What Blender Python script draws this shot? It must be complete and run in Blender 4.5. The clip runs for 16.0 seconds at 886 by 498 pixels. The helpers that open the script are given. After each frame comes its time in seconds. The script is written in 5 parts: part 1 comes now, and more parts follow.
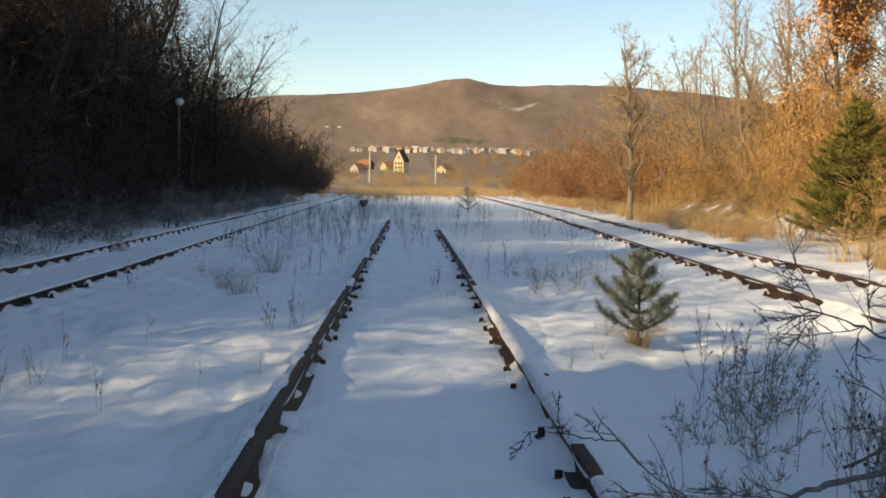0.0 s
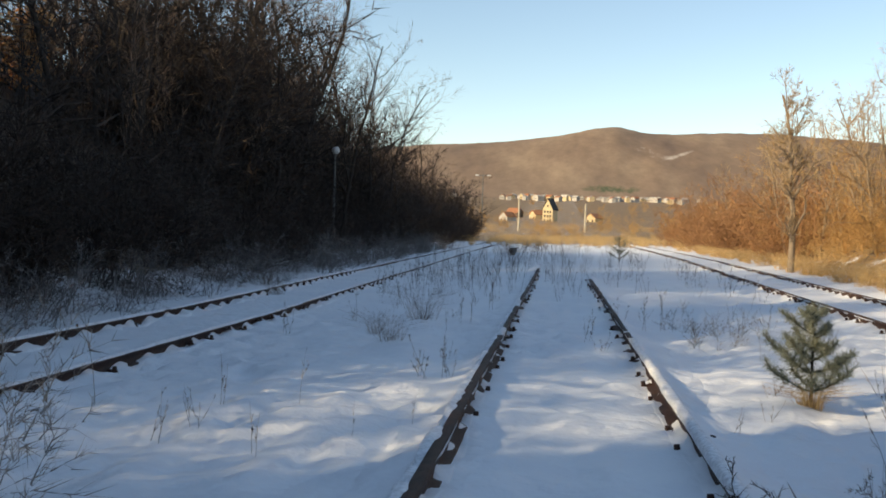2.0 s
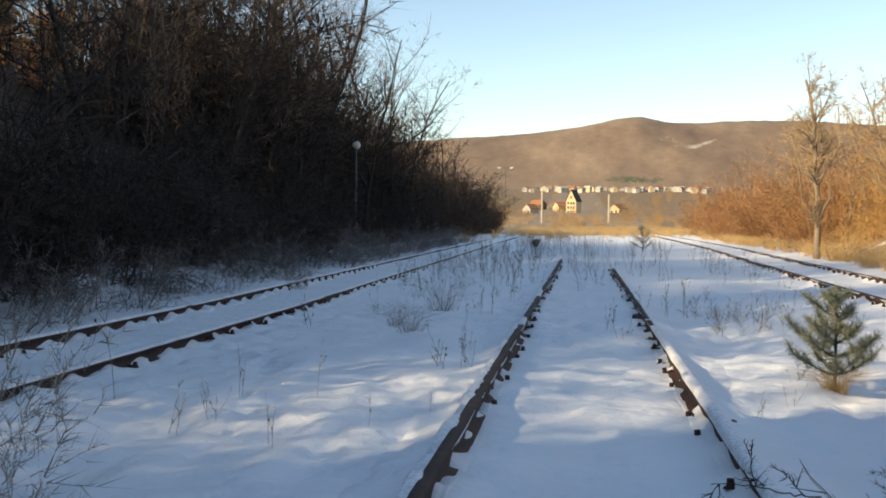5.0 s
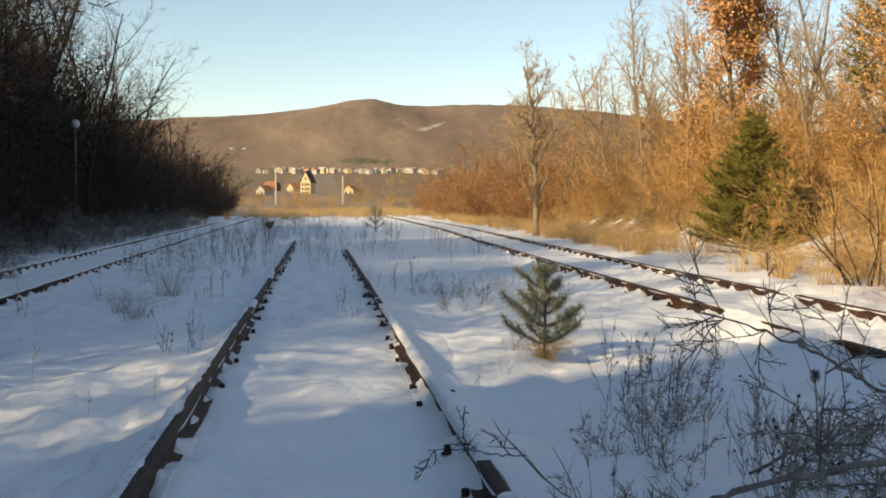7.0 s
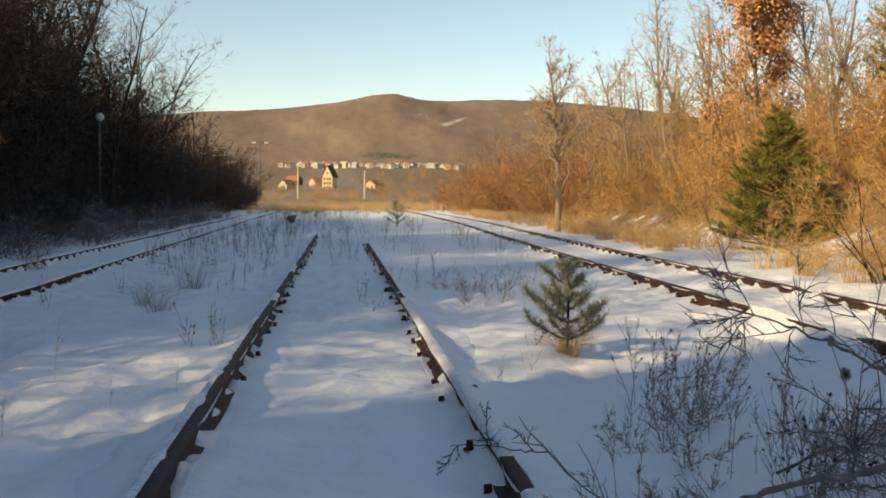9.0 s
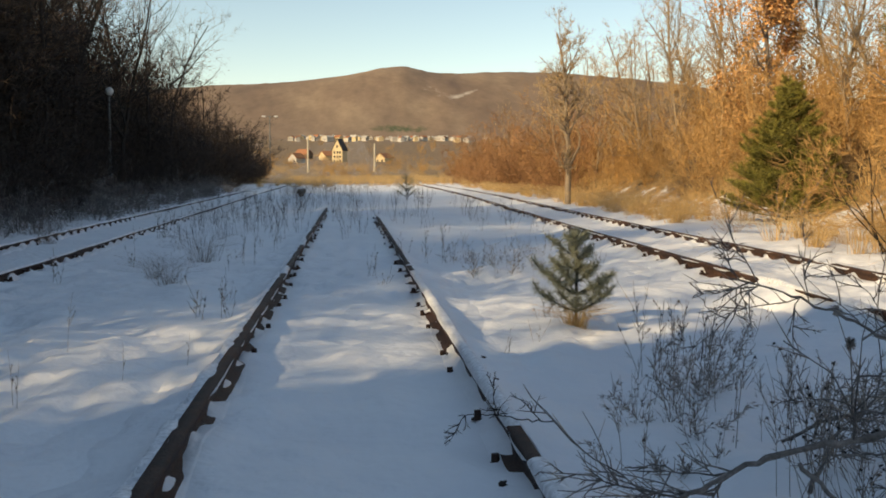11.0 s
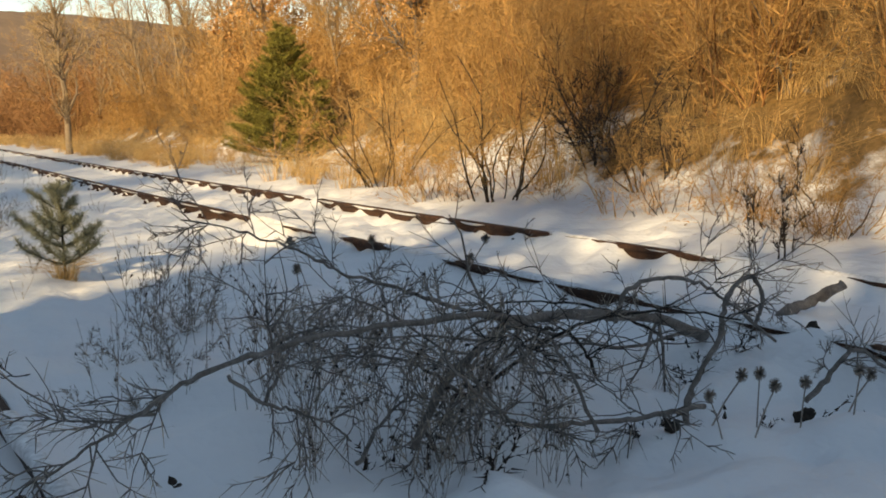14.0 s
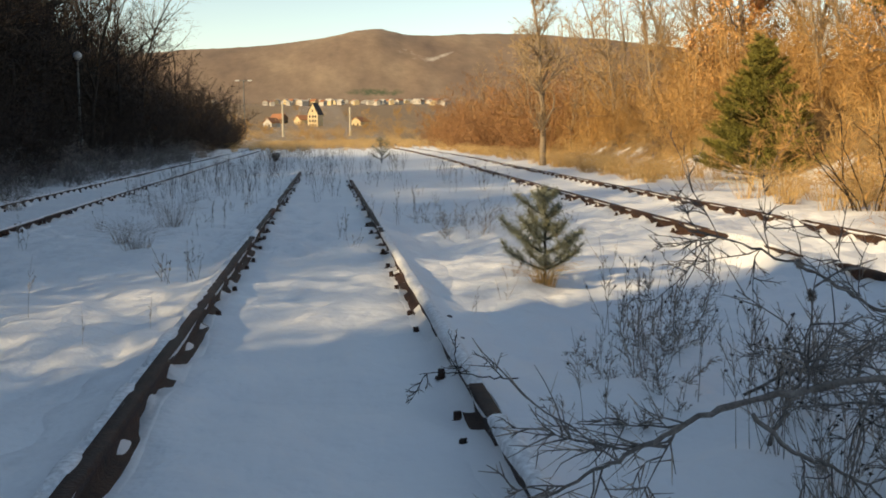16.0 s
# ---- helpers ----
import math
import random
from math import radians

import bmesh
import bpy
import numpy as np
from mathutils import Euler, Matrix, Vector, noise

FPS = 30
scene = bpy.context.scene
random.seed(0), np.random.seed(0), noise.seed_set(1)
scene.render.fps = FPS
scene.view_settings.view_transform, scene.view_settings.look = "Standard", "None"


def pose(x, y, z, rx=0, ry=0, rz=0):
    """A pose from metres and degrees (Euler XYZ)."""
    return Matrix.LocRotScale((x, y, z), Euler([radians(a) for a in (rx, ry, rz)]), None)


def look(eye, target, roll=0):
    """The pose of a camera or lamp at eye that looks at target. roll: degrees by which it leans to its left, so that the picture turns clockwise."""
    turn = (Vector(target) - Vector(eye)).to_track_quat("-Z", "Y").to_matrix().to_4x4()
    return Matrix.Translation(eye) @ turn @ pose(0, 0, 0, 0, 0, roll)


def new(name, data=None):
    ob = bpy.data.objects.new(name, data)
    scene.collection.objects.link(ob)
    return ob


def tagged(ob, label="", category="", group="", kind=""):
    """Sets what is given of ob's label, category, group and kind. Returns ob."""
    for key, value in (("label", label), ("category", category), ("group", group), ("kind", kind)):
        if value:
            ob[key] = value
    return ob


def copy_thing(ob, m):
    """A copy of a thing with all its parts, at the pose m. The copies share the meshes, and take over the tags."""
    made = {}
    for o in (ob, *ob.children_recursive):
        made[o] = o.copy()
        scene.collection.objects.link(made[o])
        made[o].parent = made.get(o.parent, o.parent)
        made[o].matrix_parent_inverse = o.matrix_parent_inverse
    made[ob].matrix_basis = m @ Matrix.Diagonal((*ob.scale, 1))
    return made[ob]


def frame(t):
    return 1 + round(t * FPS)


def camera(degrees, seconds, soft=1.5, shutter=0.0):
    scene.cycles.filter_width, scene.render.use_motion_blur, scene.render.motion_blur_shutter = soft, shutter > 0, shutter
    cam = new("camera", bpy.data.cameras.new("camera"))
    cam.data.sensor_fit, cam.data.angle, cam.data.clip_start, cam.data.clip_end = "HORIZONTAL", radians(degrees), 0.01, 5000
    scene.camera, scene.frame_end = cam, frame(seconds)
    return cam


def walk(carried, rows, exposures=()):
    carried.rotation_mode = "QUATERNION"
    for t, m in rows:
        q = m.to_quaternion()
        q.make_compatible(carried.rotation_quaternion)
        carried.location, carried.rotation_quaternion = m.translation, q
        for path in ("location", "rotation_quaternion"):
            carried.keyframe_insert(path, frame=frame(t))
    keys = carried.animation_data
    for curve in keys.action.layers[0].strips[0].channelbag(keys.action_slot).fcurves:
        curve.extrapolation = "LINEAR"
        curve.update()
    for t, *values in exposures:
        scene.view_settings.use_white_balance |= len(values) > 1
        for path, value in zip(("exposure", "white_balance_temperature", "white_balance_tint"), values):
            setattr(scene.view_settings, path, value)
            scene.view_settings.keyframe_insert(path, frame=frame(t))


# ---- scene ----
cam = camera(47.4, 16.0, soft=1.8)
PATH = [
    (0, (-0.051, 0.301, 1.323), (0.016, 2.296, 1.196), 1.1),
    (0.5, (-0.064, 0.343, 1.329), (-0.044, 2.34, 1.226), 1.8),
    (1, (-0.09, 0.394, 1.326), (-0.163, 2.391, 1.252), 2.0),
    (1.5, (-0.105, 0.436, 1.325), (-0.261, 2.43, 1.283), 1.8),
    (2, (-0.12, 0.481, 1.319), (-0.347, 2.467, 1.28), 1.7),
    (2.5, (-0.132, 0.529, 1.313), (-0.442, 2.505, 1.273), 1.5),
    (3, (-0.142, 0.57, 1.302), (-0.553, 2.527, 1.266), 1.1),
    (3.2, (-0.157, 0.595, 1.296), (-0.611, 2.543, 1.257), 1.2),
    (5.3, (-0.045, 0.532, 1.28), (-0.237, 2.522, 1.224), 0.6),
    (5.5, (-0.035, 0.553, 1.281), (-0.165, 2.548, 1.222), 0.6),
    (6, (-0.029, 0.49, 1.276), (-0.039, 2.489, 1.208), -0.0),
    (6.5, (-0.008, 0.489, 1.278), (0.094, 2.485, 1.203), -0.1),
    (7, (0.005, 0.441, 1.284), (0.251, 2.424, 1.198), 0.1),
    (7.5, (0.005, 0.414, 1.288), (0.344, 2.383, 1.202), 0.1),
    (8, (0.003, 0.452, 1.278), (0.323, 2.424, 1.189), -0.0),
    (8.5, (0.0, 0.494, 1.274), (0.261, 2.474, 1.181), 0.3),
    (10.8, (-0.005, 0.444, 1.276), (0.11, 2.437, 1.153), 0.0),
    (11, (0.009, 0.457, 1.27), (0.193, 2.443, 1.121), 0.2),
    (11.5, (0.062, 0.396, 1.271), (0.478, 2.342, 1.076), -0.0),
    (12, (0.108, 0.321, 1.271), (0.748, 2.204, 1.061), -0.3),
    (12.5, (0.128, 0.233, 1.28), (0.927, 2.051, 1.047), -0.5),
    (13, (0.146, 0.127, 1.289), (1.1, 1.867, 1.041), -0.9),
    (13.5, (0.16, 0.071, 1.286), (1.216, 1.749, 1.018), -1.0),
    (14, (0.166, 0.083, 1.288), (1.218, 1.763, 1.019), -1.5),
    (14.5, (0.152, 0.139, 1.287), (1.057, 1.905, 1.033), -1.7),
    (15, (0.15, 0.254, 1.27), (0.844, 2.117, 1.05), -1.2),
    (15.5, (0.137, 0.343, 1.249), (0.63, 2.268, 1.02), -1.0),
    (16, (0.098, 0.517, 1.233), (0.325, 2.492, 1.012), -0.4),
]
walk(cam, [(t, look(eye, target, roll)) for t, eye, target, roll in PATH], exposures=[(0, 0.08, 7600, 8), (3, 0.3, 7300, 8), (5.4, 0.42, 7600, 8), (6.5, 0.26, 7900, 8), (7, 0.13, 8000, 8), (8, 0.04, 8200, 8), (11, 0.02, 8200, 8), (12, 0.1, 8700, 8), (13.5, 0.2, 9300, 8), (14.2, 0.2, 9300, 8), (16, 0.14, 8600, 8)])


# ---------------------------------------------------------------- light
SUN_ELEV, SUN_AZ = 25.0, 237.0      # degrees; azimuth clockwise from +y
sky = bpy.data.worlds.new("winter_sky")
scene.world = sky
sky.use_nodes = True
wn = sky.node_tree
wn.nodes.clear()
w_out = wn.nodes.new("ShaderNodeOutputWorld")
w_bg = wn.nodes.new("ShaderNodeBackground")
w_sky = wn.nodes.new("ShaderNodeTexSky")
w_sky.sky_type = 'NISHITA'
w_sky.sun_disc = False
w_sky.sun_elevation = radians(SUN_ELEV)
w_sky.sun_rotation = radians(SUN_AZ)
w_sky.altitude = 400.0
w_sky.air_density = 1.0
w_sky.dust_density = 0.05
w_sky.ozone_density = 1.6
w_bg.inputs["Strength"].default_value = 0.165
wn.links.new(w_sky.outputs[0], w_bg.inputs[0])
wn.links.new(w_bg.outputs[0], w_out.inputs[0])
sun_data = bpy.data.lights.new("sun", 'SUN')
sun_data.energy = 5.0
sun_data.angle = radians(0.6)
sun_data.color = (1.0, 0.84, 0.61)
sun = new("sun", sun_data)
_a, _e = radians(SUN_AZ), radians(SUN_ELEV)
SUN_DIR = Vector((math.sin(_a) * math.cos(_e), math.cos(_a) * math.cos(_e), math.sin(_e)))
sun.matrix_world = look(SUN_DIR * 60, (0, 0, 0))


# ---------------------------------------------------------------- materials
def material(name, rough=0.8, metal=0.0):
    m = bpy.data.materials.new(name)
    m.use_nodes = True
    nt = m.node_tree
    b = nt.nodes["Principled BSDF"]
    b.inputs["Roughness"].default_value = rough
    b.inputs["Metallic"].default_value = metal
    b.inputs["Specular IOR Level"].default_value = 0.3
    return m, nt, b


def noise_node(nt, scale, detail=4, rough=0.55, coords="Object"):
    tc = nt.nodes.new("ShaderNodeTexCoord")
    n = nt.nodes.new("ShaderNodeTexNoise")
    n.inputs["Scale"].default_value = scale
    n.inputs["Detail"].default_value = detail
    n.inputs["Roughness"].default_value = rough
    nt.links.new(tc.outputs[coords], n.inputs["Vector"])
    return n


def ramp(nt, fac, stops):
    r = nt.nodes.new("ShaderNodeValToRGB")
    el = r.color_ramp.elements
    while len(el) < len(stops):
        el.new(0.5)
    for e, (p, c) in zip(el, stops):
        e.position, e.color = p, (*c, 1)
    nt.links.new(fac, r.inputs["Fac"])
    return r.outputs["Color"]


def mix(nt, fac, a, b, mode='MIX'):
    m = nt.nodes.new("ShaderNodeMix")
    m.data_type, m.blend_type = 'RGBA', mode
    for sock, v in ((m.inputs[0], fac), (m.inputs[6], a), (m.inputs[7], b)):
        if isinstance(v, (int, float)):
            sock.default_value = v
        elif isinstance(v, tuple):
            sock.default_value = (*v, 1)
        else:
            nt.links.new(v, sock)
    return m.outputs[2]


def bump(nt, b, height, strength=0.3, dist=0.02):
    k = nt.nodes.new("ShaderNodeBump")
    k.inputs["Strength"].default_value = strength
    k.inputs["Distance"].default_value = dist
    nt.links.new(height, k.inputs["Height"])
    nt.links.new(k.outputs[0], b.inputs["Normal"])


def speckled(name, c1, c2, scale=6.0, rough=0.85, bump_s=0.3, per_piece=False, c3=None):
    """Two-scale mottled surface between colours."""
    m, nt, b = material(name, rough)
    n1 = noise_node(nt, scale)
    n2 = noise_node(nt, scale * 7, 3)
    col = ramp(nt, n1.outputs["Fac"], [(0.3, c1), (0.7, c2)])
    fine = ramp(nt, n2.outputs["Fac"], [(0.3, (0.7, 0.7, 0.7)), (0.7, (1.15, 1.15, 1.15))])
    col = mix(nt, 1.0, col, fine, 'MULTIPLY')
    if per_piece:
        g = nt.nodes.new("ShaderNodeNewGeometry")
        tint = ramp(nt, g.outputs["Random Per Island"], [(0.0, (0.6, 0.58, 0.55)), (0.6, (1.0, 1.0, 1.0)), (1.0, c3 or (1.4, 1.3, 1.15))])
        col = mix(nt, 1.0, col, tint, 'MULTIPLY')
    nt.links.new(col, b.inputs["Base Color"])
    if bump_s:
        bump(nt, b, n2.outputs["Fac"], bump_s)
    return m


def snow_ground():
    """Snow that thins to dry grass up the banks and to bare fields far off."""
    m, nt, b = material("snow_ground", 0.6)
    b.inputs["Specular IOR Level"].default_value = 0.25
    att = nt.nodes.new("ShaderNodeAttribute")
    att.attribute_name = "bare"
    patch = noise_node(nt, 1.1, 6, 0.65)
    n_add = nt.nodes.new("ShaderNodeMath")
    n_add.operation = 'ADD'
    nt.links.new(att.outputs["Fac"], n_add.inputs[0])
    nt.links.new(patch.outputs["Fac"], n_add.inputs[1])
    edge = ramp(nt, n_add.outputs[0], [(0.86, (0, 0, 0)), (0.98, (1, 1, 1))])
    g1 = noise_node(nt, 0.35, 5)
    grass = ramp(nt, g1.outputs["Fac"], [(0.3, (0.16, 0.095, 0.04)), (0.5, (0.26, 0.165, 0.07)), (0.7, (0.36, 0.25, 0.12))])
    g2 = noise_node(nt, 14, 4)
    grass = mix(nt, 1.0, grass, ramp(nt, g2.outputs["Fac"], [(0.3, (0.55, 0.55, 0.5)), (0.7, (1.2, 1.15, 1.1))]), 'MULTIPLY')
    lit = nt.nodes.new("ShaderNodeAttribute")
    lit.attribute_name = "litter"
    l1 = noise_node(nt, 3.0, 6, 0.7)
    # leaf litter, darker than its own tone: slope shade is mixed into the colour
    litter = ramp(nt, l1.outputs["Fac"], [(0.3, (0.04, 0.028, 0.02)), (0.7, (0.11, 0.073, 0.048))])
    grass = mix(nt, lit.outputs["Fac"], grass, litter)
    s1 = noise_node(nt, 0.8, 4)
    snow = ramp(nt, s1.outputs["Fac"], [(0.3, (0.78, 0.80, 0.83)), (0.7, (0.86, 0.87, 0.88))])
    s2 = noise_node(nt, 55, 5, 0.7)
    dirt = ramp(nt, s2.outputs["Fac"], [(0.70, (1, 1, 1)), (0.82, (0.55, 0.47, 0.38))])
    snow = mix(nt, 0.55, snow, dirt, 'MULTIPLY')
    nt.links.new(mix(nt, edge, snow, grass), b.inputs["Base Color"])
    h = noise_node(nt, 6, 3, 0.5)
    bump(nt, b, h.outputs["Fac"], 0.6, 0.06)
    return m


M_GROUND = snow_ground()
M_SNOW = speckled("snow_cap", (0.78, 0.80, 0.83), (0.87, 0.88, 0.89), 5, 0.6, 0.3)
M_RUST = speckled("rusty_rail", (0.042, 0.021, 0.014), (0.105, 0.05, 0.028), 9, 0.75, 0.4)
# rust darkened for middle and left rails and the clips: shade in the colour
M_RUST_DARK = speckled("shaded_rusty_rail", (0.028, 0.015, 0.012), (0.070, 0.034, 0.022), 9, 0.7, 0.4)
M_TIMBER = speckled("weathered_sleeper", (0.045, 0.032, 0.024), (0.10, 0.075, 0.055), 8, 0.9, 0.5)
# dark bark; on the left slope its blackness also carries the shade
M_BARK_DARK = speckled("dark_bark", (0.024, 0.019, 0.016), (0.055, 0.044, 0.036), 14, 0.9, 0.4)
M_BARK_GREY = speckled("grey_bark", (0.11, 0.097, 0.088), (0.27, 0.24, 0.22), 14, 0.9, 0.4)
M_BARK_PALE = speckled("pale_bark", (0.24, 0.175, 0.115), (0.42, 0.32, 0.215), 10, 0.9, 0.3)
# darker than real twigs: the shade of the left slope is in the colour
M_TWIG_SHADE_DARK = speckled("shade_dark_twigs", (0.030, 0.023, 0.020), (0.070, 0.052, 0.043), 3, 0.9, 0, True)
M_TWIG_UMBER = speckled("umber_twigs", (0.14, 0.098, 0.074), (0.27, 0.195, 0.15), 3, 0.9, 0, True)
M_TWIG_RUSSET = speckled("russet_twigs", (0.27, 0.135, 0.06), (0.42, 0.225, 0.105), 1.2, 0.9, 0, True)
M_FROST = speckled("hoar_frosted_twigs", (0.10, 0.094, 0.094), (0.29, 0.275, 0.275), 4, 0.9, 0, True)
M_TWIG_BROWN = speckled("brown_twigs", (0.40, 0.225, 0.085), (0.60, 0.37, 0.155), 0.7, 0.9, 0, True)
M_TWIG_TAN = speckled("tan_twigs", (0.42, 0.28, 0.135), (0.60, 0.43, 0.24), 2, 0.9, 0, True)
M_GRASS = speckled("dry_grass", (0.48, 0.31, 0.13), (0.68, 0.49, 0.25), 2, 0.9, 0, True)
M_WEED = speckled("frosted_weed", (0.22, 0.19, 0.17), (0.46, 0.41, 0.37), 5, 0.9, 0, True)
M_OAK_LEAF = speckled("withered_oak_leaf", (0.58, 0.29, 0.11), (0.80, 0.49, 0.23), 3, 0.8, 0, True)
M_NEEDLE = speckled("pine_needles", (0.16, 0.18, 0.13), (0.32, 0.335, 0.25), 6, 0.7, 0, True)
M_NEEDLE_SPRUCE = speckled("spruce_needles", (0.17, 0.16, 0.03), (0.34, 0.30, 0.075), 5, 0.7, 0, True)


def hill_material():
    m, nt, b = material("wooded_hill", 0.95)
    tc = nt.nodes.new("ShaderNodeTexCoord")
    flat = nt.nodes.new("ShaderNodeMapping")
    flat.inputs["Scale"].default_value = (1.0, 0.14, 1.0)      # woods run in strips down the slope
    nt.links.new(tc.outputs["Object"], flat.inputs["Vector"])

    def woods(scale, detail, rough):
        n = noise_node(nt, scale, detail, rough)
        nt.links.new(flat.outputs["Vector"], n.inputs["Vector"])
        return n

    n1 = woods(0.006, 5, 0.6)
    n2 = woods(0.05, 4, 0.7)
    wood = ramp(nt, n1.outputs["Fac"], [(0.3, (0.16, 0.108, 0.076)), (0.5, (0.235, 0.16, 0.105)), (0.72, (0.33, 0.235, 0.15))])
    wood = mix(nt, 1.0, wood, ramp(nt, n2.outputs["Fac"], [(0.3, (0.82, 0.81, 0.80)), (0.7, (1.12, 1.11, 1.1))]), 'MULTIPLY')
    att = nt.nodes.new("ShaderNodeAttribute")
    att.attribute_name = "clearing"
    n4 = woods(0.028, 5, 0.75)
    a1 = nt.nodes.new("ShaderNodeMath")
    a1.operation = 'MULTIPLY'
    nt.links.new(att.outputs["Fac"], a1.inputs[0])
    nt.links.new(n4.outputs["Fac"], a1.inputs[1])
    clear = ramp(nt, a1.outputs[0], [(0.40, (0, 0, 0)), (0.66, (1, 1, 1))])
    col = mix(nt, clear, wood, (0.55, 0.47, 0.38))
    att2 = nt.nodes.new("ShaderNodeAttribute")
    att2.attribute_name = "conifer"
    a2 = nt.nodes.new("ShaderNodeMath")
    a2.operation = 'MULTIPLY'
    nt.links.new(att2.outputs["Fac"], a2.inputs[0])
    nt.links.new(n4.outputs["Fac"], a2.inputs[1])
    green = ramp(nt, a2.outputs[0], [(0.36, (0, 0, 0)), (0.5, (1, 1, 1))])
    col = mix(nt, green, col, (0.09, 0.10, 0.045))
    nt.links.new(col, b.inputs["Base Color"])
    return m


M_HILL = hill_material()


# ---------------------------------------------------------------- mesh helpers
def np_mesh(name, V, Q, smooth=False):
    """A mesh from an array of points and an array of faces of one size."""
    V, Q = np.asarray(V, np.float32), np.asarray(Q, np.int32)
    me = bpy.data.meshes.new(name)
    me.vertices.add(len(V))
    me.vertices.foreach_set("co", V.ravel())
    me.loops.add(Q.size)
    me.loops.foreach_set("vertex_index", Q.ravel())
    me.polygons.add(len(Q))
    me.polygons.foreach_set("loop_start", np.arange(len(Q), dtype=np.int32) * Q.shape[1])
    me.update(calc_edges=True)
    if smooth:
        me.polygons.foreach_set("use_smooth", np.ones(len(Q), bool))
    return me


def np_part(name, V, Q, mat, parent=None, label="", smooth=False):
    me = np_mesh(name, V, Q, smooth)
    me.materials.append(mat)
    ob = new(name, me)
    ob.parent = parent
    if label:
        tagged(ob, label)
    if parent and name in ("twig_spray", "crown", "foliage", "seed_head", "flower_head", "dead_skirt"):
        tagged(ob, kind="stuff")
    return ob


def part(name, bm, mat, parent=None, label="", smooth=False):
    """Links a bmesh as one mesh object under a thing or a part."""
    me = bpy.data.meshes.new(name)
    bm.to_mesh(me)
    bm.free()
    me.materials.append(mat)
    if smooth:
        me.polygons.foreach_set("use_smooth", np.ones(len(me.polygons), bool))
    ob = new(name, me)
    ob.parent = parent
    if label:
        tagged(ob, label)
    return ob


def empty(name, m=None, label="", category="", group="", kind=""):
    ob = new(name)
    ob.empty_display_size = 0.2
    if m is not None:
        ob.matrix_basis = m
    return tagged(ob, label, category, group, kind)


def unit(v):
    return v / np.maximum(np.linalg.norm(v, axis=-1, keepdims=True), 1e-9)


def tubes(S, sides=4):
    """Tapered prisms for rows of x0 y0 z0 x1 y1 z1 r0 r1."""
    S = np.asarray(S, float).reshape(-1, 8)
    p, q, r0, r1 = S[:, :3], S[:, 3:6], S[:, 6], S[:, 7]
    d = unit(q - p)
    ref = np.where(np.abs(d[:, 2:3]) > 0.9, np.array([[1.0, 0, 0]]), np.array([[0, 0, 1.0]]))
    u = unit(np.cross(d, ref))
    v = np.cross(d, u)
    a = np.arange(sides) * 2 * np.pi / sides
    ring = np.cos(a)[None, :, None] * u[:, None] + np.sin(a)[None, :, None] * v[:, None]
    lo = p[:, None] + ring * r0[:, None, None]
    hi = q[:, None] + ring * r1[:, None, None]
    V = np.concatenate([lo, hi], 1).reshape(-1, 3)
    i = np.arange(sides)
    j = (i + 1) % sides
    face = np.stack([i, j, j + sides, i + sides], 1)
    Q = (np.arange(len(S)) * 2 * sides)[:, None, None] + face[None]
    return V, Q.reshape(-1, 4)


def blades(B, rng):
    """Thin tapering strips for rows of x0 y0 z0 x1 y1 z1 width."""
    B = np.asarray(B, float).reshape(-1, 7)
    p, q, w = B[:, :3], B[:, 3:6], B[:, 6:7]
    side = unit(np.cross(q - p, rng.normal(size=p.shape))) * w / 2
    V = np.stack([p - side, p + side, q + side * 0.35, q - side * 0.35], 1).reshape(-1, 3)
    Q = np.arange(len(B) * 4).reshape(-1, 4)
    return V, Q


def slivers(B, rng):
    """The finest twigs as single slim triangles, for rows of x0 y0 z0 x1 y1 z1 width."""
    B = np.asarray(B, float).reshape(-1, 7)
    p, q, w = B[:, :3], B[:, 3:6], B[:, 6:7]
    side = unit(np.cross(q - p, rng.normal(size=p.shape))) * w * 0.7
    return np.stack([p - side, p + side, q], 1).reshape(-1, 3), np.arange(len(B) * 3).reshape(-1, 3)


def joined(pairs):
    Vs, Qs, n = [], [], 0
    for V, Q in pairs:
        Vs.append(V)
        Qs.append(Q + n)
        n += len(V)
    return np.concatenate(Vs), np.concatenate(Qs)


def placed(V, x, y, z, scale=1.0, turn=0.0, lean=(0, 0), tall=1.0):
    c, s = math.cos(turn), math.sin(turn)
    W = np.empty_like(V)
    W[:, 0] = (V[:, 0] * c - V[:, 1] * s) * scale + x + lean[0] * V[:, 2] * scale
    W[:, 1] = (V[:, 0] * s + V[:, 1] * c) * scale + y + lean[1] * V[:, 2] * scale
    W[:, 2] = V[:, 2] * scale * tall + z
    return W


